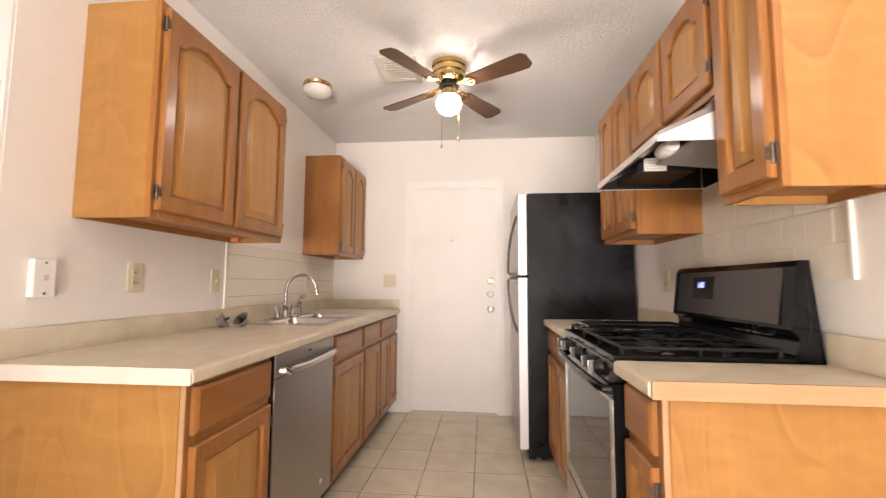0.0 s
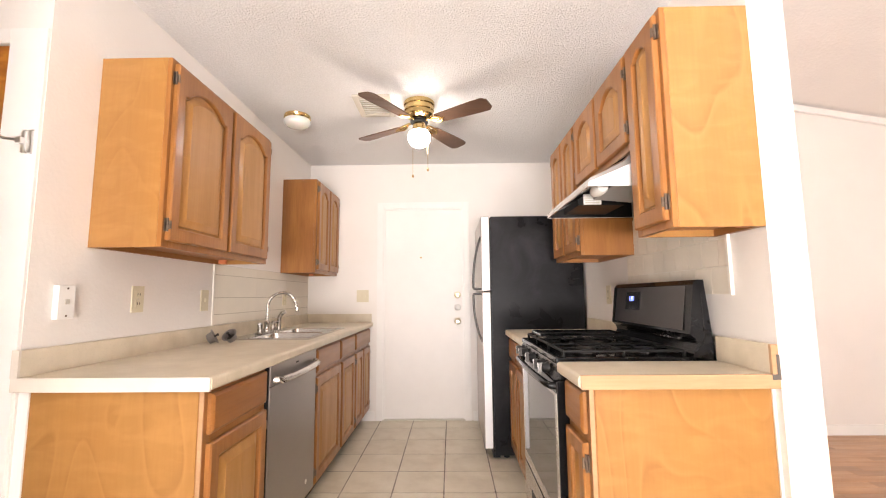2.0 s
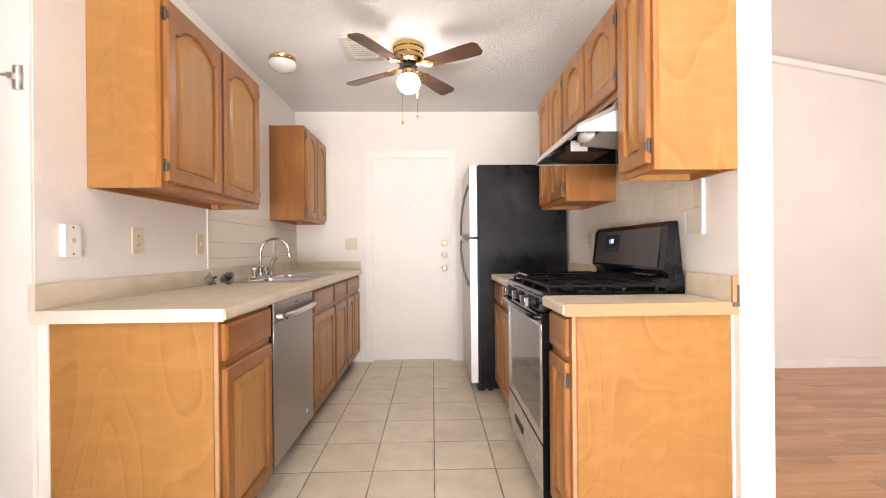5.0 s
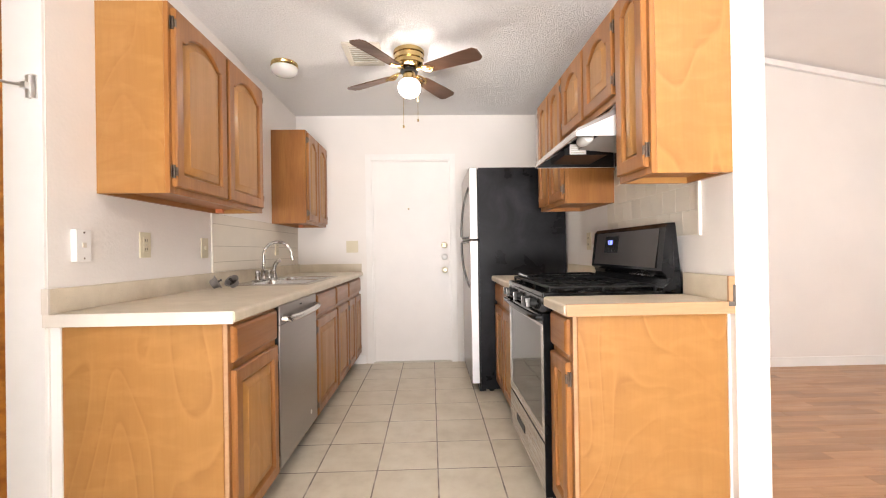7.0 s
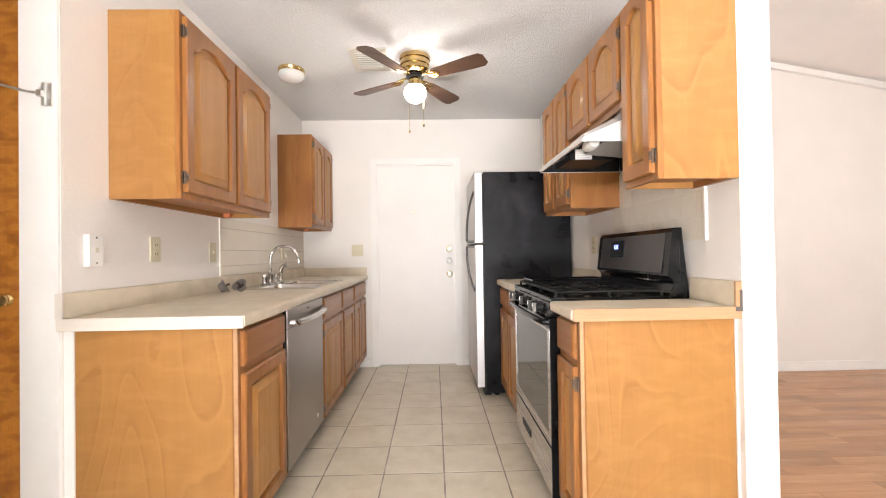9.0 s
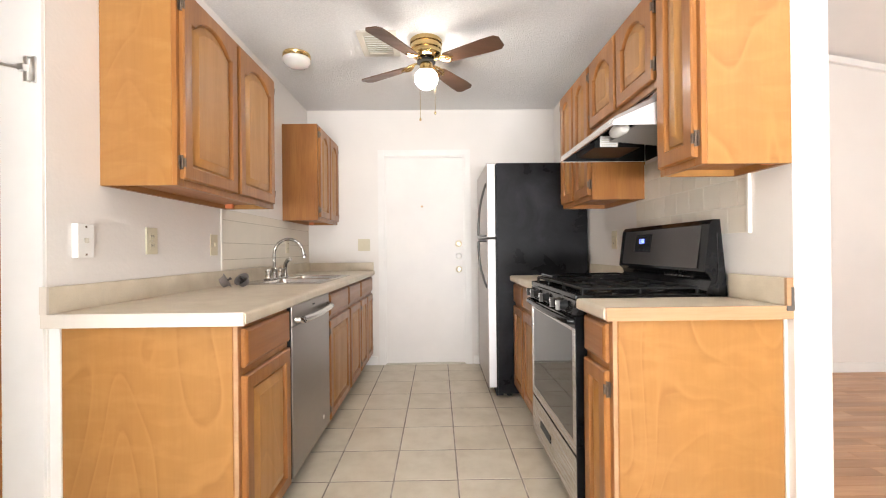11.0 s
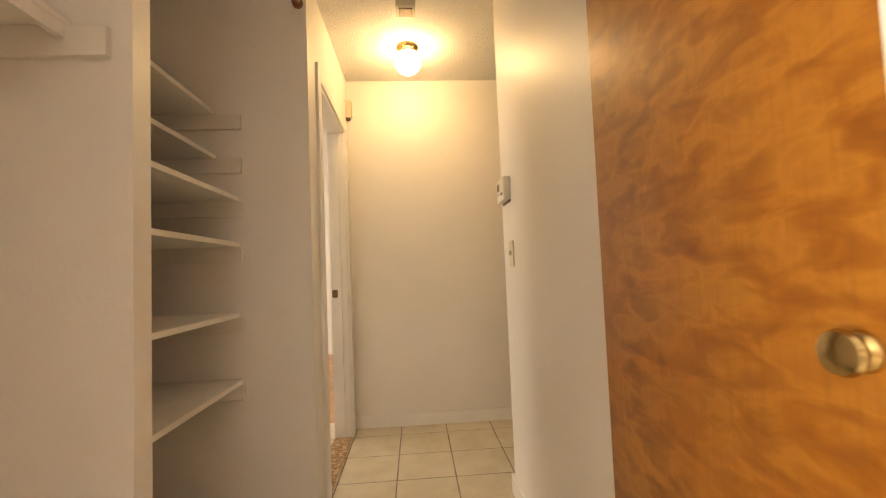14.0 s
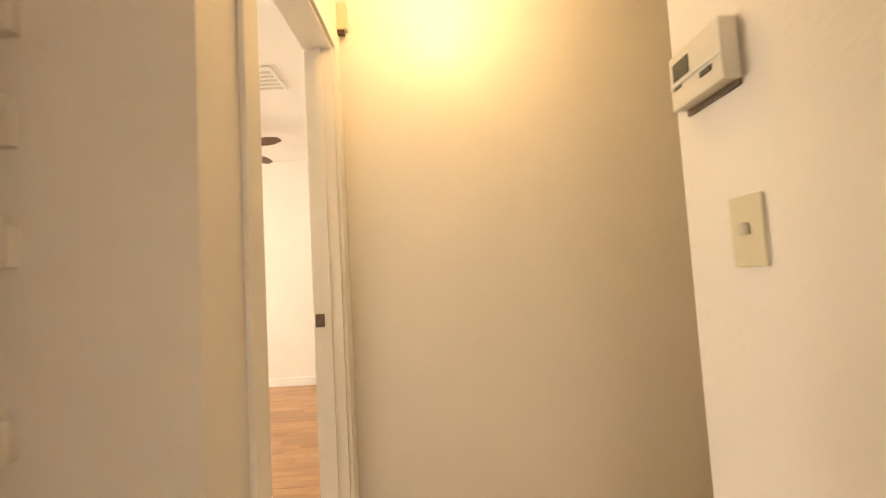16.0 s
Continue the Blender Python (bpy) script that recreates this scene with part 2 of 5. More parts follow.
nt.links.new(ramp(nt, sm, [(0.38, (0.006, 0.006, 0.007)), (0.55, (0.014, 0.014, 0.016)), (0.75, (0.032, 0.032, 0.036))]), b.inputs["Base Color"])
bump(nt, b, noise_tex(nt, coords(nt), 420, 2), 0.25, 0.0006)
IRON, nt, b = material("cast_iron", (0.006, 0.006, 0.006), 0.5, spec=0.25)
bump(nt, b, noise_tex(nt, coords(nt), 600, 2), 0.3, 0.0005)
RUBBER, nt, b = material("black_plastic", (0.008, 0.008, 0.0085), 0.4, spec=0.25)
GLASSBLK, nt, b = material("oven_glass", (0.02, 0.02, 0.02), 0.04, 0.0, 0.9)
BRASS, nt, b = material("polished_brass", (0.60, 0.44, 0.20), 0.2, 1.0)
vary(BRASS, nt, b, (0.60, 0.44, 0.20), 0.1, 30, (0.14, 0.3))
ANTIQUE, nt, b = material("antique_hinge", (0.17, 0.13, 0.10), 0.4, 0.9)
vary(ANTIQUE, nt, b, (0.17, 0.13, 0.10), 0.3, 80)
ALMOND, nt, b = material("almond_plastic", (0.66, 0.60, 0.44), 0.4)
WHITEPL, nt, b = material("white_plastic", (0.80, 0.79, 0.76), 0.4)
GREIGE, nt, b = material("grey_beige_plastic", (0.58, 0.54, 0.46), 0.45)
CREAMPL, nt, b = material("cream_plastic", (0.70, 0.655, 0.57), 0.45)
vary(CREAMPL, nt, b, (0.70, 0.655, 0.57), 0.03, 30, (0.4, 0.5))
DIALGREY, nt, b = material("dark_screen", (0.06, 0.06, 0.05), 0.25)
OPAL, nt, b = material("opal_glass_unlit", (0.68, 0.665, 0.63), 0.15)
b.inputs["Subsurface Weight"].default_value = 0.2
FILTER, nt, b = material("aluminium_mesh", (0.55, 0.53, 0.51), 0.5, 0.55)
chk = nt.nodes.new("ShaderNodeTexWave")
chk.inputs["Scale"].default_value = 60
nt.links.new(coords(nt), chk.inputs["Vector"])
bump(nt, b, chk.outputs["Fac"], 0.6, 0.002)
STONE, nt, b = material("mottled_threshold", (0.33, 0.2, 0.11), 0.35)
st = noise_tex(nt, coords(nt), 45, 4, 0.7)
nt.links.new(ramp(nt, st, [(0.4, (0.16, 0.075, 0.03)), (0.52, (0.4, 0.24, 0.12)), (0.66, (0.68, 0.56, 0.42))]), b.inputs["Base Color"])
GAPDARK, nt, b = material("grey_dust_sheet_gap", (0.10, 0.09, 0.08), 0.8)


def glow(name, colour, strength):
    m = bpy.data.materials.new(name)
    m.use_nodes = True
    b = m.node_tree.nodes["Principled BSDF"]
    b.inputs["Base Color"].default_value = (0.9, 0.9, 0.88, 1)
    b.inputs["Emission Color"].default_value = (*colour, 1)
    b.inputs["Emission Strength"].default_value = strength
    return m


GLOBE = glow("lit_opal_globe", (1.0, 0.91, 0.83), 82)
HALLGLOBE = glow("lit_hall_globe", (1.0, 0.69, 0.36), 60)
CLOCK = glow("blue_clock_digits", (0.05, 0.12, 1.0), 3)


# ---- building helpers ----
def add_box(bm, x0, x1, y0, y1, z0, z1):
    v = [bm.verts.new(p) for p in ((x0, y0, z0), (x1, y0, z0), (x1, y1, z0), (x0, y1, z0), (x0, y0, z1), (x1, y0, z1), (x1, y1, z1), (x0, y1, z1))]
    for f in ((3, 2, 1, 0), (4, 5, 6, 7), (0, 1, 5, 4), (1, 2, 6, 5), (2, 3, 7, 6), (3, 0, 4, 7)):
        bm.faces.new([v[i] for i in f])


def boxes(*list_of, bevel=0.0, segments=2):
    bm = bmesh.new()
    for bx in list_of:
        add_box(bm, *bx)
    if bevel:
        bmesh.ops.bevel(bm, geom=bm.edges[:], offset=bevel, segments=segments, affect="EDGES", profile=0.7)
    return bm


def cyl(bm, p0, p1, r0, r1=None, n=20, caps=True):
    """A round bar or cone from p0 to p1."""
    p0, p1 = Vector(p0), Vector(p1)
    r1 = r0 if r1 is None else r1
    q = (p1 - p0).to_track_quat("Z", "Y")
    ring = lambda p, r: [bm.verts.new(p + q @ Vector((r * math.cos(2 * math.pi * i / n), r * math.sin(2 * math.pi * i / n), 0))) for i in range(n)]
    a, c = ring(p0, r0), ring(p1, r1)
    for i in range(n):
        bm.faces.new((a[i], a[(i + 1) % n], c[(i + 1) % n], c[i]))
    if caps:
        bm.faces.new(a[::-1])
        bm.faces.new(c)
    return bm


def lathe(bm, centre, profile, n=28, axis="z"):
    """A turned shape: profile holds (radius, height) along the axis through centre."""
    c = Vector(centre)
    rings = []
    for r, h in profile:
        ring = []
        for i in range(n):
            a = 2 * math.pi * i / n
            u, w = r * math.cos(a), r * math.sin(a)
            ring.append(bm.verts.new(c + Vector({"z": (u, w, h), "y": (u, h, w), "x": (h, u, w)}[axis])))
        rings.append(ring)
    for a, d in zip(rings, rings[1:]):
        for i in range(n):
            bm.faces.new((a[i], a[(i + 1) % n], d[(i + 1) % n], d[i]))
    bm.faces.new(rings[0][::-1])
    bm.faces.new(rings[-1])
    return bm


def tube(bm, points, r, n=12):
    """A round bar bent along points."""
    pts = [Vector(p) for p in points]
    rings = []
    for i, p in enumerate(pts):
        d = (pts[min(i + 1, len(pts) - 1)] - pts[max(i - 1, 0)]).normalized()
        side = d.cross(Vector((0.31, 0.93, 0.17))).normalized()
        up = side.cross(d)
        rings.append([bm.verts.new(p + r * (math.cos(2 * math.pi * k / n) * side + math.sin(2 * math.pi * k / n) * up)) for k in range(n)])
    for a, c in zip(rings, rings[1:]):
        for k in range(n):
            bm.faces.new((a[k], a[(k + 1) % n], c[(k + 1) % n], c[k]))
    bm.faces.new(rings[0][::-1])
    bm.faces.new(rings[-1])
    return bm


def prism(bm, outline, lo, hi, axis="y"):
    """An outline extruded along an axis; the outline's two numbers are the other two axes in order."""
    def at(p, h):
        return {"y": (p[0], h, p[1]), "x": (h, p[0], p[1]), "z": (p[0], p[1], h)}[axis]
    a = [bm.verts.new(at(p, lo)) for p in outline]
    c = [bm.verts.new(at(p, hi)) for p in outline]
    k = len(outline)
    for i in range(k):
        bm.faces.new((a[i], a[(i + 1) % k], c[(i + 1) % k], c[i]))
    bm.faces.new(a[::-1])
    bm.faces.new(c)
    return bm


def mesh_of(name, bm, mat, smooth=None):
    bmesh.ops.recalc_face_normals(bm, faces=bm.faces[:])
    me = bpy.data.meshes.new(name)
    bm.to_mesh(me)
    bm.free()
    me.materials.append(mat)
    if smooth:
        me.shade_smooth()
        me.set_sharp_from_angle(angle=radians(smooth))
    return me


def part(name, bm, mat, parent, label="", smooth=None):
    ob = new(name, mesh_of(name, bm, mat, smooth))
    ob.parent = parent
    return tagged(ob, label) if label else ob


def thing(name, label, category, group="", at=(0, 0, 0)):
    ob = new(name)
    return tagged(ob, label, category, group)


def setting(name, bm, mat, label, smooth=None):
    return tagged(new(name, mesh_of(name, bm, mat, smooth)), label, name.split("_")[0], kind="structure")


# ---- structure ----
TOP = 2.445
XW, XE, YN, YH = -0.967, 1.405, 4.385, 1.685
setting("wall_kitchen_west", boxes((-1.087, XW, YH - 0.005, YN, 0, TOP)), WALL, "off-white textured kitchen wall behind the sink counter")
setting("wall_kitchen_north", boxes((-1.087, -0.235, YN, YN + 0.13, 0, TOP), (0.535, 1.525, YN, YN + 0.13, 0, TOP), (-0.235, 0.535, YN, YN + 0.13, 2.0, TOP)), WALL, "off-white textured wall round the back door")
setting("wall_kitchen_east", boxes((XE, XE + 0.12, 1.655, YN, 0, 3.3)), WALL, "off-white wall between kitchen and living room with exposed end")
setting("wall_hall_north", boxes((-2.79, -1.714, YH, YH + 0.12, 0, TOP), (-1.714, -1.087, YH, YH + 0.12, 2.03, TOP), (-2.79, -2.67, YH + 0.12, 3.2, 0, TOP)), WALL, "off-white textured hall wall beside the pantry door")
setting("wall_pantry_inside", boxes((-1.75, -1.087, 2.3, 2.36, 0, TOP)), WALL, "plain wall closing the pantry")
setting("wall_hall_west", boxes((-3.88, -3.76, 0.8, 3.2, 0, TOP)), WALL, "cream-lit textured wall at the end of the hall")
setting("wall_alcove_north", boxes((-3.88, -2.67, 3.2, 3.3, 0, TOP)), WALL, "plain wall closing the hall alcove")
setting("wall_hall_south", boxes((-2.86, -2.64, 0.69, 0.8, 0, TOP), (-3.88, -3.61, 0.69, 0.8, 0, TOP), (-3.61, -2.86, 0.69, 0.8, 2.03, TOP)), WALL, "off-white textured wall with the bedroom doorway")
setting("wall_closet_far", boxes((-2.74, -2.64, 0.12, 0.69, 0, TOP)), WALL, "off-white side wall of the shelf closet")
setting("wall_closet_back", boxes((-2.74, -0.74, 0.02, 0.12, 0, TOP)), WALL, "off-white back wall of the two closets")
setting("wall_closet_partition", boxes((-1.905, -1.835, 0.12, 0.565, 0, TOP)), WALL, "off-white partition between two open closets")
# Unseen closing wall, kept short so daylight reaches the closet
setting("wall_closet_near", boxes((-0.84, -0.74, 0.12, 0.565, 0, TOP)), WALL, "plain unseen end wall added to the coat closet")
setting("wall_dining_west", boxes((-0.86, -0.74, -2.7, 0.02, 0, TOP)), WALL, "plain wall west of the dining space")
setting("wall_south", boxes((-0.86, -0.9 + 0.1, -2.8, -2.7, 0, 3.3), (2.3, 6.5, -2.8, -2.7, 0, 3.3), (-0.8, 2.3, -2.8, -2.7, 2.25, 3.3), (-0.8, 2.3, -2.8, -2.7, 0, 0.15)), WALL, "plain wall with a wide patio opening")
setting("wall_living_north", boxes((XE + 0.12, 6.5, 3.95, 4.05, 0, 3.4)), WALL, "pale living room wall beneath the sloping ceiling")
setting("wall_living_east", boxes((6.4, 6.5, -2.7, -0.2, 0, 3.2), (6.4, 6.5, 2.2, 3.95, 0, 3.2), (6.4, 6.5, -0.2, 2.2, 0, 0.75), (6.4, 6.5, -0.2, 2.2, 2.25, 3.2)), WALL, "plain unseen living room wall with an opening for added light")
setting("wall_bedroom_west", boxes((-6.66, -6.56, -3.4, 0.8, 0, TOP)), WALL, "pale bedroom wall seen through the doorway")
setting("wall_bedroom_south", boxes((-6.66, -5.9, -3.5, -3.4, 0, TOP), (-4.1, -2.7, -3.5, -3.4, 0, TOP), (-5.9, -4.1, -3.5, -3.4, 0, 0.8), (-5.9, -4.1, -3.5, -3.4, 2.1, TOP)), WALL, "plain unseen bedroom wall with an opening for added light")
setting("wall_bedroom_north", boxes((-6.56, -3.88, 0.7, 0.8, 0, TOP)), WALL, "plain bedroom wall beyond the doorway")
setting("wall_bedroom_east", boxes((-2.84, -2.74, -3.4, 0.69, 0, TOP)), WALL, "plain bedroom wall behind the closets")
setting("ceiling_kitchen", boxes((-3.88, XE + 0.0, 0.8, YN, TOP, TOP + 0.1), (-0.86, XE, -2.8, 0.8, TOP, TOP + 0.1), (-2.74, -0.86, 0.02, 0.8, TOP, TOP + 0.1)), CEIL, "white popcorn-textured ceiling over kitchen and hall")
setting("ceiling_bedroom", boxes((-6.66, -2.74, -3.5, 0.8, TOP + 0.002, TOP + 0.1)), CEIL_FLAT, "pale flat bedroom ceiling")
bm = prism(bmesh.new(), [(XE, 3.18), (6.5, 2.25), (6.5, 2.35), (XE, 3.28)], -2.8, 4.05, "y")
setting("ceiling_living", bm, CEIL_FLAT, "pale sloping living room ceiling")
setting("wall_header_living", boxes((XE, XE + 0.12, -2.7, 1.655, TOP + 0.1, 3.3)), WALL, "plain wall above the opening to the living room")
setting("floor_slab", boxes((-3.88, 1.52, -2.8, YN, -0.12, 0.0006), (1.52, 6.5, -2.8, 4.05, -0.12, -0.008), (-6.66, -2.74, -3.5, 0.8, -0.12, -0.008)), GROUT, "grey-brown grout bed beneath the floor coverings")


def baseboard(name, bxs, label="white painted baseboard along the wall"):
    setting(name, boxes(*bxs, bevel=0.004), TRIM, label)


baseboard("baseboard_hall_end", [(-3.76, -3.746, 0.8, 3.2, 0, 0.085)], "white painted baseboard across the hall end wall")
baseboard("baseboard_hall_north", [(-2.804, -1.74, YH - 0.014, YH, 0, 0.085), (-2.804, -2.79, YH, 3.2, 0, 0.085)], "white painted baseboard turning the hall corner")
baseboard("baseboard_living", [(XE + 0.12, 6.4, 3.936, 3.95, 0, 0.085)], "white painted baseboard in the living room")
baseboard("baseboard_bedroom", [(-6.56, -6.546, -3.4, 0.7, 0, 0.09)], "white painted baseboard in the bedroom")
baseboard("baseboard_kitchen_north", [(-0.42, -0.31, YN - 0.014, YN, 0, 0.085), (0.61, 0.78, YN - 0.014, YN, 0, 0.085)], "white painted baseboard beside the back door")
bm = prism(bmesh.new(), [(XE + 0.12, 3.135), (6.4, 2.24), (6.4, 2.19), (XE + 0.12, 3.085)], 3.915, 3.95, "y")
setting("trim_living_cornice", bm, TRIM, "white cornice along the sloping ceiling line")


def casing_frame(name, x0, x1, z1, wdt, yface, side, label, top=True):
    """Moulded trim round an opening in a wall along x: two uprights and a head, each with a step."""
    out = []
    s = side
    for a, c in ((x0 - wdt, x0), (x1, x1 + wdt)):
        out.append((a, c, min(yface, yface + s * 0.014), max(yface, yface + s * 0.014), 0, z1 + wdt))
    out.append((x0, x1, min(yface, yface + s * 0.0139), max(yface, yface + s * 0.0139), z1, z1 + wdt))
    return setting(name, boxes(*out, bevel=0.003), TRIM, label)


# ---- back door ----
casing_frame("trim_back_door", -0.235, 0.535, 2.0, 0.06, YN, -1, "white painted casing round the back door")
door = tagged(new("door_back", mesh_of("slab", boxes((-0.232, 0.532, YN + 0.02, YN + 0.06, 0.012, 1.996), bevel=0.003), DOORPAINT)), "closed flush white-painted back door with three locks", "door", kind="structure")
part("door_stop", boxes((-0.235, -0.222, YN + 0.0, YN + 0.018, 0, 2.0), (0.522, 0.535, YN + 0.0, YN + 0.018, 0, 2.0), (-0.222, 0.522, YN + 0.0, YN + 0.018, 1.988, 2.0)), TRIM, door)
part("threshold", boxes((-0.235, 0.535, YN - 0.01, YN + 0.06, 0, 0.011)), GREIGE, door, "grey-beige threshold strip")
for z, mat, nm in ((1.156, PALEBRASS, "deadbolt"), (1.038, WHITEPL, "deadbolt"), (0.909, PALEBRASS, "door_knob")):
    lock = part(nm, lathe(bmesh.new(), (0.475, YN + 0.02, z), [(0.033, 0), (0.033, -0.006), (0.024, -0.012), (0.02, -0.02)] if nm == "deadbolt" else [(0.032, 0), (0.032, -0.006), (0.014, -0.012), (0.014, -0.03), (0.026, -0.042), (0.027, -0.056), (0.016, -0.066)], 24, "y"), mat, door, "brass deadbolt rose with thumb turn" if mat is PALEBRASS and nm == "deadbolt" else ("white painted deadbolt cover" if nm == "deadbolt" else "round brass door knob"), 40)
    if mat is PALEBRASS and nm == "deadbolt":
        part("thumb_turn", boxes((0.455, 0.495, YN - 0.012, YN + 0.002, z - 0.006, z + 0.006), bevel=0.003), BRASS, lock)
part("peephole", lathe(bmesh.new(), (0.125, YN + 0.02, 1.519), [(0.009, 0), (0.009, -0.003), (0.004, -0.004)], 16, "y"), BRASS, door, "small brass peephole")

# ---- pantry door ----
setting("trim_pantry_door", boxes((-1.10, XW - 0.002, YH - 0.016, YH, 0, 2.085), (-1.714, -1.10, YH - 0.0158, YH, 2.03, 2.085), bevel=0.003), TRIM, "glossy white casing beside the pantry door")
pantry = tagged(new("door_pantry", mesh_of("slab", boxes((-1.711, -1.104, YH - 0.008, YH + 0.027, 0.012, 2.026), bevel=0.003), PANTRY)), "closed flush amber birch-veneer pantry door", "door", kind="structure")
part("door_edge", boxes((-1.104, -1.098, YH - 0.006, YH + 0.027, 0.012, 2.026)), OAKBAND, pantry, "pale unfinished door edge")
part("door_knob", lathe(bmesh.new(), (-1.146, YH - 0.008, 0.972), [(0.021, 0), (0.019, -0.006), (0.013, -0.01), (0.021, -0.016), (0.0235, -0.022), (0.021, -0.028), (0.011, -0.032), (0.004, -0.033)], 28, "y"), BRASS, pantry, "round polished brass knob", 40)
hook = thing("hook_latch", "chrome hook latch fixed high on the pantry casing", "latch")
part("plate", boxes((-1.012, -1.0, YH - 0.03, YH - 0.016, 1.635, 1.715), (-0.992, -0.98, YH - 0.026, YH - 0.016, 1.635, 1.715), (-1.0, -0.992, YH - 0.024, YH - 0.016, 1.64, 1.71), bevel=0.002), CHROME, hook)
part("rod", tube(bmesh.new(), [(-1.006, YH - 0.036, 1.675), (-1.06, YH - 0.038, 1.683), (-1.2, YH - 0.036, 1.722), (-1.262, YH - 0.034, 1.742)], 0.0045), CHROME, hook, smooth=50)
part("eye_screw", tube(bmesh.new(), [(-1.262, YH - 0.006, 1.738), (-1.262, YH - 0.03, 1.738), (-1.262, YH - 0.042, 1.75), (-1.262, YH - 0.03, 1.762), (-1.262, YH - 0.018, 1.75)], 0.005), CHROME, hook, smooth=50)
part("rivet", boxes((-1.018, -0.999, YH - 0.044, YH - 0.03, 1.664, 1.686), bevel=0.003), CHROME, hook)

# ---- bedroom doorway ----
casing_frame("trim_bedroom_door", -3.61, -2.86, 2.03, 0.07, 0.8, 1, "white painted casing round the bedroom doorway")
setting("trim_bedroom_jamb", boxes((-3.61, -3.595, 0.69, 0.8, 0, 2.03), (-2.875, -2.86, 0.69, 0.8, 0, 2.03), (-3.595, -2.875, 0.69, 0.8, 2.015, 2.03), (-3.595, -3.583, 0.73, 0.76, 0, 2.015)), TRIM, "white painted jamb of the bedroom doorway")
setting("trim_strike_plate", boxes((-3.583, -3.580, 0.70, 0.735, 0.915, 0.965), bevel=0.001), ANTIQUE, "dark metal strike plate on the door jamb")
setting("trim_threshold_strip", boxes((-3.595, -2.875, 0.69, 0.80, -0.004, 0.012), bevel=0.003), STONE, "mottled brown stone threshold strip")


# ---- cabinets ----
def panel_loops(w, h, stile, rail, rise):
    """Outlines of a cabinet door: the outer edge and, for any inset, the opening with its arched head."""
    n = 14

    def outer(ins):
        top = h - ins
        us = [w - stile - (w - 2 * stile) * i / (n - 1) for i in range(n)]
        return [(ins, ins), (w - ins, ins), (w - ins, top)] + [(u, top) for u in us] + [(ins, top)]

    def inner(ins):
        a, c = stile + ins, w - stile - ins
        half = (w - 2 * stile) / 2

        def head(u):
            x = abs((u - w / 2) / half)
            k = max(0.0, 1 - (x / 0.86) ** 2)
            return h - rail - rise + rise * k ** 0.75 - ins
        us = [c - (c - a) * i / (n - 1) for i in range(n)]
        return [(a, rail + ins), (c, rail + ins), (c, head(c))] + [(u, head(u)) for u in us] + [(a, head(a))]
    return outer, inner


def raised_door(w, h, place, arched=True, stile=0.055):
    """Meshes of a raised-panel door: frame and panel. place turns (across, up, out) into the room."""
    rail = stile
    rise = min(0.06, (w - 2 * stile) * 0.28) if arched else 0.0
    outer, inner = panel_loops(w, h, stile, rail, rise)

    def bridged(levels, cap):
        bm = bmesh.new()
        rings = [[bm.verts.new(place(u, v, d)) for u, v in loop] for loop, d in levels]
        k = len(rings[0])
        for a, c in zip(rings, rings[1:]):
            for i in range(k):
                try:
                    bm.faces.new((a[i], a[(i + 1) % k], c[(i + 1) % k], c[i]))
                except ValueError:
                    pass
        if cap:
            bm.faces.new(rings[-1])
        bmesh.ops.remove_doubles(bm, verts=bm.verts[:], dist=0.00005)
        return bm
    frame_bm = bridged([(outer(0), 0), (outer(0), 0.014), (outer(0.005), 0.019), (inner(-0.006), 0.019), (inner(-0.001), 0.015), (inner(0.001), 0.003)], False)
    panel_bm = bridged([(inner(0.001), 0.003), (inner(0.009), 0.003), (inner(0.0105), 0.0075), (inner(0.040), 0.0165), (inner(0.0425), 0.0185)], True)
    return frame_bm, panel_bm


def hinge(parent, place, u, v):
    """A dark exposed hinge: a barrel and two leaves."""
    bm = boxes()
    pts = [place(u - 0.011, v - 0.025, 0.001), place(u + 0.004, v + 0.025, 0.005)]
    lo = [min(a, c) for a, c in zip(*pts)]
    hi = [max(a, c) for a, c in zip(*pts)]
    add_box(bm, lo[0], hi[0], lo[1], hi[1], lo[2], hi[2])
    cyl(bm, place(u - 0.004, v - 0.026, 0.010), place(u - 0.004, v + 0.026, 0.010), 0.0045, n=10)
    p2 = [place(u - 0.002, v - 0.016, 0.004), place(u + 0.006, v + 0.016, 0.0205)]
    lo = [min(a, c) for a, c in zip(*p2)]
    hi = [max(a, c) for a, c in zip(*p2)]
    add_box(bm, lo[0], hi[0], lo[1], hi[1], lo[2], hi[2])
    return part("hinge", bm, ANTIQUE, parent, "dark antique-brass exposed hinge")


def cabinet_door(parent, face, side, y0, y1, z0, z1, hinge_at, arched=True, name="door"):
    """A door on a cabinet whose face is at x = face; side is +1 where it looks along +x."""
    place = lambda u, v, d: (face + side * d, y0 + u, z0 + v)
    fb, pb = raised_door(y1 - y0, z1 - z0, place, arched)
    d = part(name, fb, OAKF, parent)
    part("raised_panel", pb, OAKP, d, smooth=25)
    h = z1 - z0
    for v in ((0.06, h - 0.06) if h > 0.45 else (0.06, h - 0.07)):
        if hinge_at == "near":
            hinge(d, place, 0.0, v)
        elif hinge_at == "far":
            hinge(d, lambda u, w2, dd: (face + side * dd, y1 - u, z0 + w2), 0.0, v)
    return d


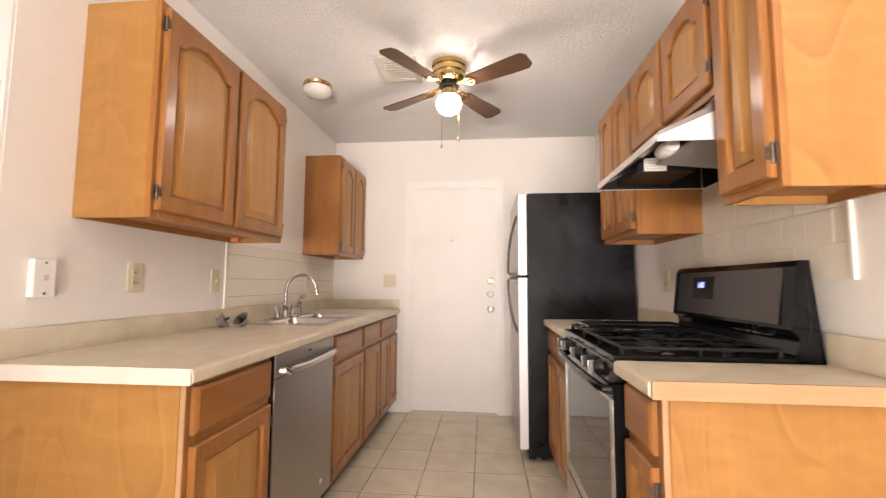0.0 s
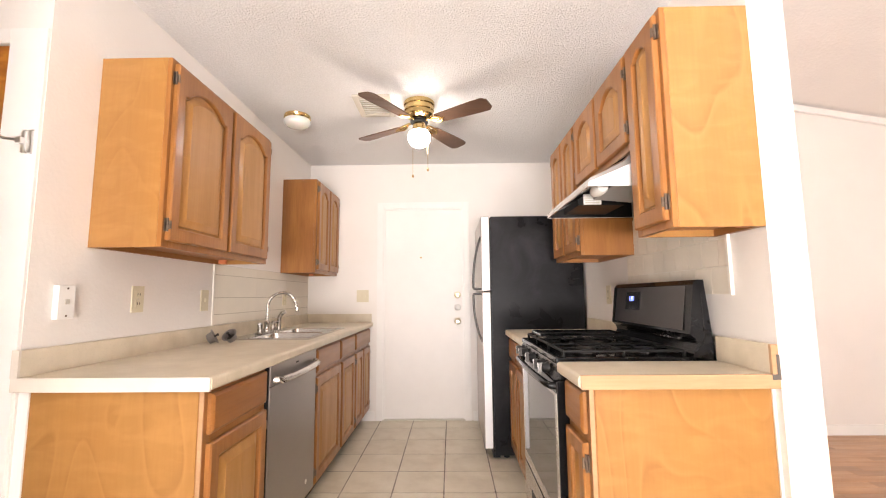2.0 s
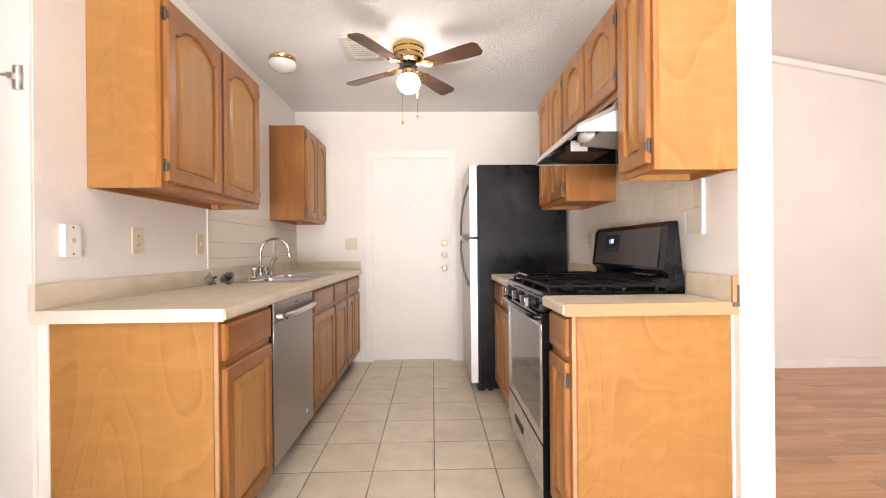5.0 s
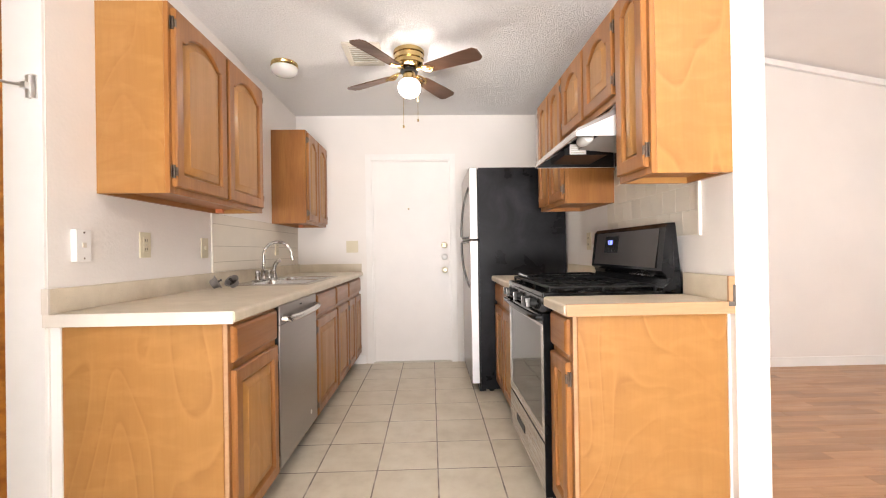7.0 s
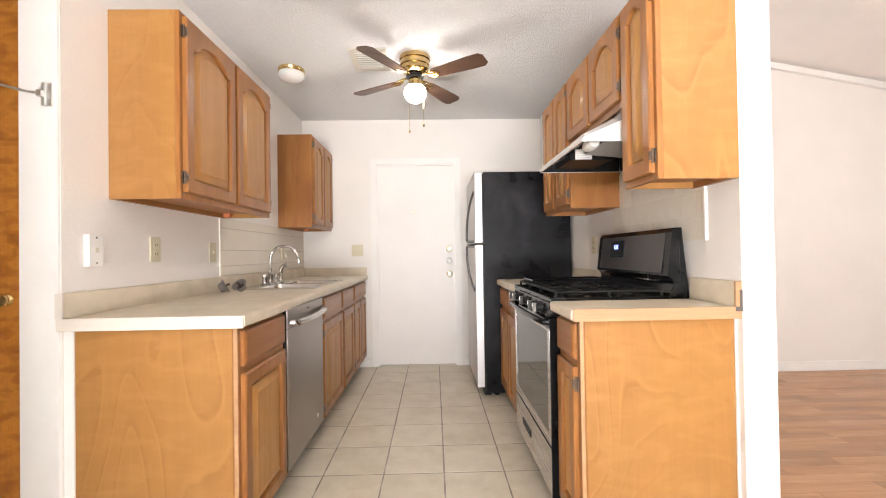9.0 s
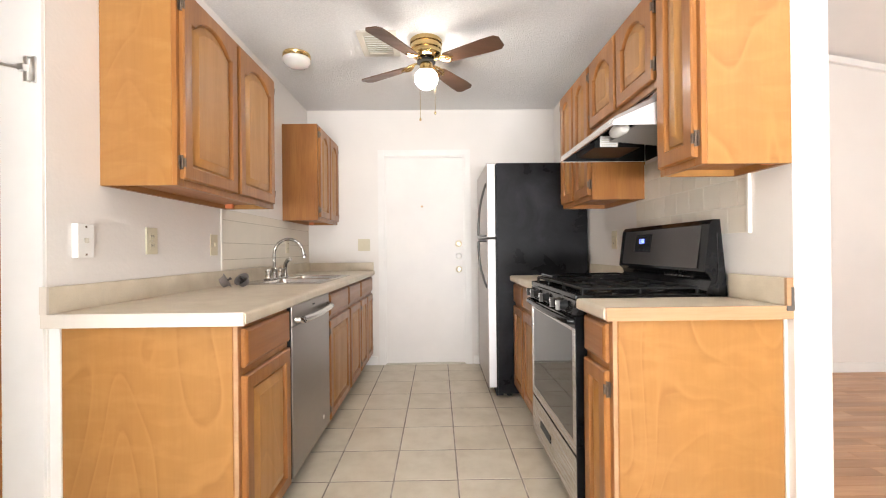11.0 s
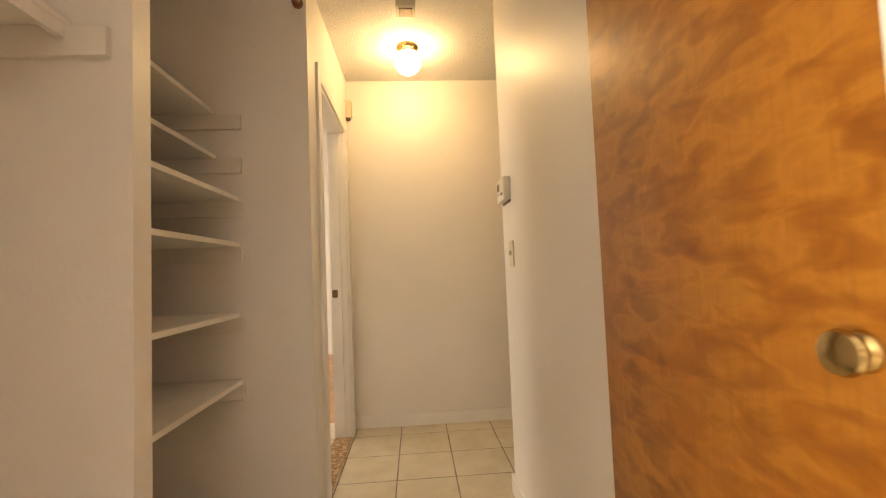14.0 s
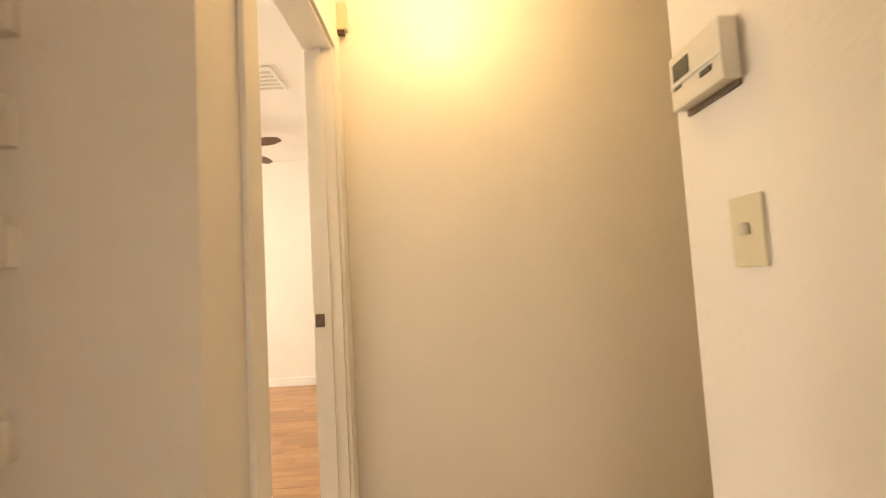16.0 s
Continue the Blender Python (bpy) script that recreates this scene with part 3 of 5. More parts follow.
def drawer_front(parent, face, side, y0, y1, z0, z1):
    bm = bmesh.new()
    place = lambda u, v, d: (face + side * d, y0 + u, z0 + v)
    w, h = y1 - y0, z1 - z0
    rect = lambda i: [(i, i), (w - i, i), (w - i, h - i), (i, h - i)]
    rings = [[bm.verts.new(place(u, v, d)) for u, v in rect(i)] for i, d in ((0, 0), (0, 0.011), (0.004, 0.015), (0.012, 0.019))]
    for a, c in zip(rings, rings[1:]):
        for i in range(4):
            bm.faces.new((a[i], a[(i + 1) % 4], c[(i + 1) % 4], c[i]))
    bm.faces.new(rings[-1])
    return part("drawer_front", bm, OAKRAIL, parent)


def face_frame(parent, face, side, y0, y1, z0, z1, mullions=(), rails=()):
    t, s = 0.019, 0.038
    xa, xb = sorted((face, face - side * t))
    bx = [(xa, xb, y0, y0 + s, z0, z1), (xa, xb, y1 - s, y1, z0, z1), (xa, xb, y0 + s, y1 - s, z0, z0 + s), (xa, xb, y0 + s, y1 - s, z1 - s, z1)]
    bx += [(xa, xb, m - s / 2, m + s / 2, z0 + s, z1 - s) for m in mullions]
    cuts = [y0 + s] + [v for m in mullions for v in (m - s / 2, m + s / 2)] + [y1 - s]
    for r in rails:
        bx += [(xa, xb, cuts[i], cuts[i + 1], r - s / 2, r + s / 2) for i in range(0, len(cuts), 2)]
    return part("face_frame", boxes(*bx, bevel=0.0015, segments=1), OAKF, parent)


def wall_cabinet(name, label, wall, face, side, y0, y1, z0, z1, doors, arched=True):
    cab = thing(name, label, "wall cabinet", "kitchen wall cabinets")
    inn = face - side * 0.019
    xa, xb = sorted((wall, inn))
    # Far and over-hood panels get the darker door wood in place of shade
    part("side_panel", boxes((xa, xb, y0, y0 + 0.012, z0, z1), bevel=0.001, segments=1), OAK if y0 < 2.2 and y1 - y0 < 1.2 and z0 < 1.6 else OAKF, cab, "honey birch-veneer end panel")
    part("side_panel", boxes((xa, xb, y1 - 0.012, y1, z0, z1), bevel=0.001, segments=1), OAK if y0 < 2.2 and y1 - y0 < 1.2 and z0 < 1.6 else OAKF, cab)
    part("bottom_panel", boxes((xa, xb, y0 + 0.012, y1 - 0.012, z0 + 0.024, z0 + 0.036)), OAKDARK, cab, "dark recessed cabinet underside")
    part("top_panel", boxes((xa, xb, y0 + 0.012, y1 - 0.012, z1 - 0.012, z1)), OAK if y0 < 2.2 and y1 - y0 < 1.2 and z0 < 1.6 else OAKF, cab)
    xr0, xr1 = sorted((wall, wall + side * 0.018))
    yb = y1 - 0.05 if side > 0 else y0 + 0.03
    xb0, xb1 = sorted((wall + side * 0.03, wall + side * 0.07))
    part("nailer_block", boxes((xb0, xb1, yb - 0.012, yb + 0.012, z0 + 0.002, z0 + 0.024), bevel=0.001, segments=1), NAILER, cab, "reddish raw wood block")
    part("hanging_rail", boxes((xr0, xr1, y0 + 0.012, y1 - 0.012, z0, z0 + 0.024)), OAKRAIL, cab)
    mull = [(a[1] + c[0]) / 2 for a, c in zip(doors, doors[1:])]
    face_frame(cab, face, side, y0, y1, z0, z1, mull)
    for d in doors:
        cabinet_door(cab, face + side * 0.001, side, d[0], d[1], d[2], d[3], d[4], arched)
    return cab


def base_cabinet(name, label, wall, face, side, y0, y1, doors, drawers, end_near=False, ztop=0.862):
    cab = thing(name, label, "base cabinet", "kitchen base cabinets")
    inn = face - side * 0.019
    xa, xb = sorted((wall, inn))
    part("side_panel", boxes((xa, xb, y0, y0 + 0.014, 0 if end_near else 0.09, ztop), bevel=0.001, segments=1), OAK, cab, "honey birch-veneer end panel" if end_near else "")
    part("side_panel", boxes((xa, xb, y1 - 0.014, y1, 0.09, ztop)), OAK, cab)
    part("bottom_panel", boxes((xa, xb, y0 + 0.014, y1 - 0.014, 0.09, 0.105)), OAKDARK, cab)
    xk0, xk1 = sorted((face - side * 0.075, face - side * 0.06))
    part("toe_kick", boxes((xk0, xk1, y0 + 0.014, y1, 0, 0.09)), RUBBER, cab, "dark recessed toe kick")
    mull = [(a[1] + c[0]) / 2 for a, c in zip(doors, doors[1:])]
    face_frame(cab, face, side, y0, y1, 0.09, ztop, mull, [0.703] if drawers else [])
    if end_near:
        xs0, xs1 = sorted((face + side * 0.001, face - side * 0.013))
        part("corner_strip", boxes((xs0, xs1, y0 - 0.006, y0 - 0.0005, 0, ztop), bevel=0.001, segments=1), OAKBAND, cab, "pale solid-wood corner strip")
        xs0, xs1 = sorted((wall, wall + side * (0.034 if side > 0 else 0.008)))
        part("scribe_strip", boxes((xs0, xs1, y0 - 0.008, y0 - 0.0005, 0, ztop), bevel=0.001, segments=1), TRIM, cab, "white painted scribe strip")
    for d in doors:
        cabinet_door(cab, face + side * 0.001, side, d[0], d[1], d[2], d[3], d[4], False)
    for d in drawers:
        drawer_front(cab, face + side * 0.001, side, *d)
    return cab


LF, RF = -0.372, 0.838
wall_cabinet("wall_cabinet", "honey birch wall cabinet with two arched raised-panel doors", XW, -0.685, 1, 1.895, 2.81, 1.345, 2.105,
             [(1.912, 2.335, 1.372, 2.085, "near"), (2.362, 2.785, 1.372, 2.085, "far")])
wall_cabinet("wall_cabinet", "narrow birch wall cabinet with two arched doors in the corner", XW, -0.685, 1, 3.72, YN - 0.003, 1.345, 2.12,
             [(3.745, 4.04, 1.372, 2.10, "near"), (4.065, 4.36, 1.372, 2.10, "far")])
wall_cabinet("wall_cabinet", "tall single-door birch wall cabinet beside the range hood", XE, 1.115, -1, 1.655, 1.905, 1.36, 2.105,
             [(1.672, 1.89, 1.385, 2.085, "near")])
wall_cabinet("wall_cabinet", "short birch wall cabinet above the range hood", XE, 1.115, -1, 1.908, 2.598, 1.705, 2.105,
             [(1.922, 2.245, 1.735, 2.085, "near"), (2.268, 2.585, 1.735, 2.085, "far")])
wall_cabinet("wall_cabinet", "birch wall cabinet with two narrow arched doors near the refrigerator", XE, 1.115, -1, 2.602, 3.135, 1.36, 2.105,
             [(2.618, 2.86, 1.385, 2.085, "near"), (2.885, 3.122, 1.385, 2.085, "far")])

base_cabinet("base_cabinet", "honey birch base cabinet with one drawer beside the dishwasher", XW, LF, 1, 1.695, 2.135,
             [(1.712, 2.12, 0.115, 0.69, "far")], [(1.712, 2.12, 0.718, 0.845)], True)
base_cabinet("base_cabinet", "birch sink base cabinet with two doors and false drawers", XW, LF, 1, 2.765, 3.755,
             [(2.79, 3.31, 0.115, 0.69, "near"), (3.36, 3.735, 0.115, 0.69, "far")], [(2.79, 3.28, 0.718, 0.845), (3.32, 3.735, 0.718, 0.845)])
base_cabinet("base_cabinet", "birch corner base cabinet with two narrow doors", XW, LF, 1, 3.757, YN - 0.003,
             [(3.785, 4.05, 0.115, 0.69, "near"), (4.08, 4.36, 0.115, 0.69, "far")], [(3.785, 4.36, 0.718, 0.845)])
base_cabinet("base_cabinet", "narrow honey birch base cabinet beside the range", XE, RF, -1, 1.69, 1.925,
             [(1.712, 1.91, 0.115, 0.69, "near")], [(1.712, 1.91, 0.718, 0.845)], True)
base_cabinet("base_cabinet", "birch base cabinet between range and refrigerator", XE, RF, -1, 2.715, 3.40,
             [(2.735, 3.05, 0.115, 0.69, "near"), (3.075, 3.385, 0.115, 0.69, "far")], [(2.735, 3.05, 0.718, 0.845), (3.075, 3.385, 0.718, 0.845)])


# ---- worktops ----
def nosed(bm, wall, edge, y0, y1, z0, z1, steps=5):
    """A worktop with a rounded front edge; the outline runs across, extruded along y."""
    s = 1 if edge > wall else -1
    r = 0.012
    pts = [(wall, z0), (edge - s * 0.006, z0), (edge, z0 + 0.006)]
    pts += [(edge - s * r + s * r * math.cos(a), z1 - r + r * math.sin(a)) for a in [math.pi / 2 * i / steps for i in range(steps + 1)]]
    pts += [(wall, z1)]
    return prism(bm, pts, y0, y1, "y")


SX0, SX1, SY0, SY1 = -0.885, -0.425, 2.80, 3.60
top = thing("worktop", "beige speckled laminate worktop with cream end strip", "worktop")
bm = nosed(bmesh.new(), SX1, -0.332, 1.664, YN - 0.003, 0.865, 0.905)
part("front_run", bm, LAM, top, smooth=40)
part("rear_run", boxes((XW, SX0, 1.664, YN - 0.003, 0.865, 0.905)), LAM, top)
part("near_run", boxes((SX0, SX1, 1.664, SY0, 0.865, 0.905)), LAM, top)
part("far_run", boxes((SX0, SX1, SY1, YN - 0.003, 0.865, 0.905)), LAM, top)
part("end_strip", boxes((XW, -0.336, 1.656, 1.664, 0.862, 0.906), bevel=0.002), LAMEDGE, top, "cream-white laminate end strip")
part("backsplash", boxes((XW, XW + 0.02, 1.664, YN - 0.003, 0.905, 0.99), bevel=0.003), LAM, top)
part("backsplash", boxes((XW + 0.02, -0.342, YN - 0.023, YN - 0.003, 0.905, 0.985), bevel=0.003), LAM, top)
part("backsplash_end", boxes((XW - 0.002, XW + 0.022, 1.655, 1.664, 0.905, 0.992), bevel=0.002), LAMEDGE, top, "cream-white end cap")
rt = thing("worktop", "short beige laminate worktop with bare wood edge beside the range", "worktop")
part("slab", nosed(bmesh.new(), XE, 0.80, 1.666, 1.93, 0.865, 0.905), LAM, rt, smooth=40)
part("edge_band", boxes((0.806, XE, 1.655, 1.666, 0.863, 0.906), bevel=0.002), OAKBAND, rt, "unpainted pale oak edge band")
part("backsplash", boxes((XE - 0.02, XE, 1.666, 1.93, 0.905, 0.995), bevel=0.003), LAM, rt)
part("backsplash_end", boxes((XE - 0.022, XE, 1.655, 1.666, 0.906, 0.995), bevel=0.002), OAKBAND, rt, "bare wood backsplash end")
# Solid dark strips stand for the shaded opening of the chipped gap
part("chipped_gap", boxes((XE - 0.008, XE + 0.001, 1.653, 1.656, 0.898, 0.965)), GAPDARK, rt, "dark strip standing for a chipped gap at the wall")
part("chipped_gap", boxes((XE - 0.024, XE + 0.001, 1.652, 1.6555, 0.89, 0.906)), GAPDARK, rt)
ft = thing("worktop", "small beige laminate worktop between range and refrigerator", "worktop")
part("slab", nosed(bmesh.new(), XE, 0.80, 2.71, 3.41, 0.865, 0.905), LAM, ft, smooth=40)
part("backsplash", boxes((XE - 0.02, XE, 2.71, 3.41, 0.905, 0.985), bevel=0.003), LAM, ft)

# ---- dishwasher ----
dw = thing("dishwasher", "brushed stainless steel dishwasher with bar handle", "dishwasher")
part("body", boxes((XW + 0.05, -0.40, 2.142, 2.758, 0.1, 0.86)), RUBBER, dw)
part("door_core", boxes((-0.40, -0.360, 2.143, 2.757, 0.12, 0.858)), RUBBER, dw, "black door core")
part("door_panel", boxes((-0.360, -0.354, 2.145, 2.755, 0.12, 0.768), bevel=0.0025), STEEL_V, dw, "brushed stainless door panel")
part("control_panel", boxes((-0.360, -0.354, 2.145, 2.755, 0.772, 0.858), bevel=0.0025), STEEL_V, dw, "stainless top control strip")
hd = part("handle", tube(bmesh.new(), [(-0.356, 2.185, 0.796), (-0.338, 2.19, 0.794), (-0.325, 2.21, 0.792), (-0.318, 2.3, 0.79), (-0.314, 2.45, 0.79), (-0.318, 2.6, 0.79), (-0.325, 2.69, 0.792), (-0.338, 2.71, 0.794), (-0.356, 2.715, 0.796)], 0.0165, 14), STEEL, dw, "bowed stainless bar handle", 50)
part("toe_panel", boxes((-0.46, -0.44, 2.143, 2.757, 0.0, 0.115)), RUBBER, dw, "black toe panel")
part("badge", lathe(bmesh.new(), (-0.352, 2.62, 0.20), [(0.012, 0), (0.012, 0.002), (0.009, 0.003)], 18, "x"), WHITEPL, dw, "small round badge")
part("lock_button", boxes((-0.3525, -0.350, 2.44, 2.47, 0.83, 0.836)), RUBBER, dw)

# ---- sink ----
sink = thing("kitchen_sink", "double-bowl stainless steel drop-in sink", "sink")
rx0, rx1, ry0, ry1 = SX0 - 0.012, SX1 + 0.014, SY0 - 0.014, SY1 + 0.014
b1 = (SX0 + 0.1, SX1 - 0.02, SY0 + 0.03, (SY0 + SY1) / 2 - 0.02)
b2 = (SX0 + 0.1, SX1 - 0.02, (SY0 + SY1) / 2 + 0.02, SY1 - 0.03)
part("rim", boxes((rx0, b1[0], ry0, ry1, 0.903, 0.9125), (b1[1], rx1, ry0, ry1, 0.903, 0.9125), (b1[0], b1[1], ry0, b1[2], 0.903, 0.9125), (b1[0], b1[1], b1[3], b2[2], 0.903, 0.9125), (b1[0], b1[1], b2[3], ry1, 0.903, 0.9125)), SINKST, sink)


def bowl(x0, x1, y0, y1):
    bm = bmesh.new()

    def loop(i, z, r):
        out = []
        for cx, cy, a0 in ((x1 - i - r, y1 - i - r, 0), (x0 + i + r, y1 - i - r, 90), (x0 + i + r, y0 + i + r, 180), (x1 - i - r, y0 + i + r, 270)):
            out += [bm.verts.new((cx + r * math.cos(radians(a0 + k * 22.5)), cy + r * math.sin(radians(a0 + k * 22.5)), z)) for k in range(5)]
        return out
    rings = [loop(-0.004, 0.9135, 0.02), loop(0.004, 0.911, 0.03), loop(0.012, 0.86, 0.04), loop(0.02, 0.76, 0.05), loop(0.06, 0.735, 0.05)]
    for a, c in zip(rings, rings[1:]):
        for i in range(20):
            bm.faces.new((a[i], a[(i + 1) % 20], c[(i + 1) % 20], c[i]))
    bm.faces.new(rings[-1])
    return bm


for bb in (b1, b2):
    bo = part("bowl", bowl(*bb), SINKST, sink, smooth=60)
    part("drain", lathe(bmesh.new(), ((bb[0] + bb[1]) / 2, (bb[2] + bb[3]) / 2, 0.735), [(0.045, 0), (0.042, 0.004), (0.03, 0.002)], 20), NICKEL, bo, smooth=40)

tap = thing("faucet", "brushed nickel gooseneck faucet with two lever handles", "faucet")
fy, fx = 3.2, -0.835
part("deck_plate", boxes((fx - 0.028, fx + 0.028, fy - 0.13, fy + 0.2, 0.9125, 0.922), bevel=0.004), NICKEL, tap)
arc = [(fx, fy, 0.922), (fx, fy, 1.085)] + [(fx + 0.095 - 0.095 * math.cos(a), fy + 0.02 * a / 3, 1.085 + 0.095 * math.sin(a)) for a in [math.pi * i / 14 for i in range(1, 14)]] + [(fx + 0.193, fy + 0.02, 1.07)]
part("spout", tube(bmesh.new(), arc, 0.0098, 16), NICKEL, tap, smooth=50)
part("spout_base", lathe(bmesh.new(), (fx, fy, 0.922), [(0.027, 0), (0.026, 0.01), (0.02, 0.02), (0.018, 0.055), (0.02, 0.06), (0.014, 0.07)], 22), NICKEL, tap, smooth=40)
part("spout_tip", cyl(bmesh.new(), (fx + 0.193, fy + 0.02, 1.078), (fx + 0.197, fy + 0.02, 1.052), 0.0125, 0.011), NICKEL, tap, smooth=40)
for dy in (-0.1, 0.1):
    hb = part("lever_handle", lathe(bmesh.new(), (fx, fy + dy, 0.922), [(0.022, 0), (0.02, 0.012), (0.016, 0.03), (0.019, 0.048), (0.012, 0.06), (0.006, 0.064)], 20), NICKEL, tap, smooth=40)
    part("lever", tube(bmesh.new(), [(fx, fy + dy, 0.968), (fx + 0.012, fy + dy * 1.3, 0.974), (fx + 0.02, fy + dy * 1.62, 0.978)], 0.0065, 10), NICKEL, hb, smooth=50)
spr = thing("side_sprayer", "brushed nickel side sprayer standing beside the faucet", "sprayer")
part("holder", lathe(bmesh.new(), (fx, fy + 0.2, 0.922), [(0.02, 0), (0.018, 0.02), (0.014, 0.03), (0.013, 0.06)], 18), NICKEL, spr, smooth=40)
part("spray_head", tube(bmesh.new(), [(fx, fy + 0.2, 0.98), (fx + 0.004, fy + 0.2, 1.01), (fx + 0.02, fy + 0.2, 1.034), (fx + 0.045, fy + 0.2, 1.044)], 0.014, 14), NICKEL, spr, smooth=50)
for i, (sx, sy, tilt) in enumerate(((-0.862, 2.60, 62), (-0.80, 2.655, -48))):
    st = thing("sink_strainer", "stainless sink strainer basket lying on its side on the worktop", "strainer", "sink strainers")
    st.matrix_world = pose(sx, sy, 0.942, 0, tilt, 25 + 50 * i)
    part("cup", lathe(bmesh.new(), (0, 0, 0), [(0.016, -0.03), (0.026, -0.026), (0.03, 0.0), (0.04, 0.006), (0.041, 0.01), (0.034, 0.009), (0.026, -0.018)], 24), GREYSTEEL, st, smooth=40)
    part("stopper", lathe(bmesh.new(), (0, 0, -0.02), [(0.024, 0), (0.022, 0.008), (0.008, 0.012), (0.005, 0.04), (0.009, 0.045), (0.004, 0.05)], 18), HANDLEST, st, "dark steel stopper", 40)


# ---- range ----
SY, EY = 1.942, 2.698
rg = thing("gas_range", "black and stainless freestanding gas range with backguard", "stove")
part("body", boxes((0.845, 1.39, SY, EY, 0.03, 0.905), bevel=0.003), BLACK, rg, "black enamel side and body")
part("cooktop", boxes((0.80, 1.32, SY - 0.002, EY + 0.002, 0.895, 0.918), bevel=0.006), BLACK, rg, "black enamel cooktop")
cp = part("control_panel", prism(bmesh.new(), [(0.845, 0.838), (0.792, 0.838), (0.786, 0.846), (0.806, 0.894), (0.845, 0.894)], SY + 0.003, EY - 0.003, "y"), DARKST, rg, "sloping dark stainless control panel")
for ky in (2.04, 2.13, 2.32, 2.51, 2.60):
    k = part("knob", lathe(bmesh.new(), (0.796, ky, 0.866), [(0.024, 0.0), (0.024, -0.008), (0.019, -0.014), (0.018, -0.026), (0.014, -0.03)], 20, "x"), RUBBER, cp, "black control knob", 40)
    part("grip", boxes((0.752, 0.77, ky - 0.006, ky + 0.006, 0.846, 0.886), bevel=0.002), HANDLEST, cp)
    part("pointer_mark", boxes((0.7505, 0.7525, ky - 0.0018, ky + 0.0018, 0.868, 0.885)), WHITEPL, cp)
od = part("oven_door", boxes((0.808, 0.845, SY + 0.004, EY - 0.004, 0.296, 0.832)), BLACK, rg, "black oven door body")
part("door_frame", boxes((0.799, 0.808, SY + 0.006, SY + 0.042, 0.298, 0.785), (0.799, 0.808, EY - 0.042, EY - 0.006, 0.298, 0.785), (0.799, 0.808, SY + 0.042, EY - 0.042, 0.298, 0.345), (0.799, 0.808, SY + 0.042, EY - 0.042, 0.772, 0.785), bevel=0.002), STEEL, od, "stainless oven door frame")
part("door_top", boxes((0.799, 0.808, SY + 0.006, EY - 0.006, 0.785, 0.83), bevel=0.002), BLACK, od, "black upper door band")
part("oven_glass", boxes((0.800, 0.8075, SY + 0.042, EY - 0.042, 0.345, 0.772), bevel=0.001), GLASSBLK, od, "dark reflective oven window")
bow = [(0.80, SY + 0.022, 0.812), (0.782, SY + 0.024, 0.813), (0.773, SY + 0.05, 0.814)] + [(0.773 - 0.010 * math.sin(math.pi * i / 8), SY + 0.05 + (EY - SY - 0.1) * i / 8, 0.814) for i in range(1, 8)] + [(0.773, EY - 0.05, 0.814), (0.782, EY - 0.024, 0.813), (0.80, EY - 0.022, 0.812)]
part("door_handle", tube(bmesh.new(), bow, 0.0135, 14), BLACK, od, "curved black bar handle", 50)
dr = part("storage_drawer", boxes((0.808, 0.845, SY + 0.004, EY - 0.004, 0.085, 0.288)), BLACK, rg, "lower storage drawer")
part("drawer_skin", boxes((0.799, 0.808, SY + 0.006, EY - 0.006, 0.087, 0.286), bevel=0.002), STEEL, dr, "stainless drawer front")
part("drawer_pull", boxes((0.796, 0.802, 2.32, 2.51, 0.172, 0.206), bevel=0.002), RUBBER, dr, "dark recessed finger pull")
for fx2 in (0.86, 1.34):
    for fy2 in (SY + 0.04, EY - 0.04):
        part("foot", cyl(bmesh.new(), (fx2, fy2, 0), (fx2, fy2, 0.032), 0.016, n=12), RUBBER, rg)
part("side_trim", boxes((0.80, 0.846, SY - 0.001, SY + 0.004, 0.07, 0.79)), BLACK, rg)
bgd = part("backguard", prism(bmesh.new(), [(1.39, 0.90), (1.305, 0.918), (1.325, 0.965), (1.318, 0.985), (1.30, 1.0), (1.322, 1.185), (1.336, 1.203), (1.362, 1.203)], SY - 0.004, EY + 0.004, "y"), BLACK, rg, "black upright backguard", 30)
part("fascia", prism(bmesh.new(), [(1.2985, 1.012), (1.2955, 1.012), (1.319, 1.182), (1.322, 1.182)], SY + 0.045, EY - 0.045, "y"), FASCIA, bgd, "dark stainless control fascia")
part("display", prism(bmesh.new(), [(1.3035, 1.075), (1.3005, 1.075), (1.3125, 1.162), (1.3155, 1.162)], 2.36, 2.52, "y"), GLASSBLK, bgd, "black glass clock display")
dig = bmesh.new()
for i, (u, v, w2, h2) in enumerate(((0, 0, 0.004, 0.022), (0.012, 0.0, 0.012, 0.004), (0.012, 0.009, 0.012, 0.004), (0.012, 0.018, 0.012, 0.004), (0.02, 0.0, 0.004, 0.022), (0.03, 0.0, 0.004, 0.022), (0.03, 0.018, 0.012, 0.004), (0.038, 0, 0.004, 0.022))):
    z = 1.118 + v
    x = 1.305 + (z - 1.1) * 0.138
    add_box(dig, x - 0.0025, x - 0.0005, 2.47 - u - w2, 2.47 - u, z, z + h2)
part("clock_digits", dig, CLOCK, bgd, "glowing blue clock figures")
for i in range(3):
    part("touch_mark", boxes((1.301, 1.3035, 2.385 + 0.04 * i, 2.393 + 0.04 * i, 1.082, 1.088)), NICKEL, bgd)
# Thin bead added to give the glints along the end cap's edge
part("trim_rib", tube(bmesh.new(), [(1.31, SY - 0.003, 0.935), (1.345, SY - 0.006, 0.96), (1.352, SY - 0.006, 1.0), (1.348, SY - 0.006, 1.15)], 0.0016, 8), DARKST, bgd, "thin dark bead added for the edge glints", 50)
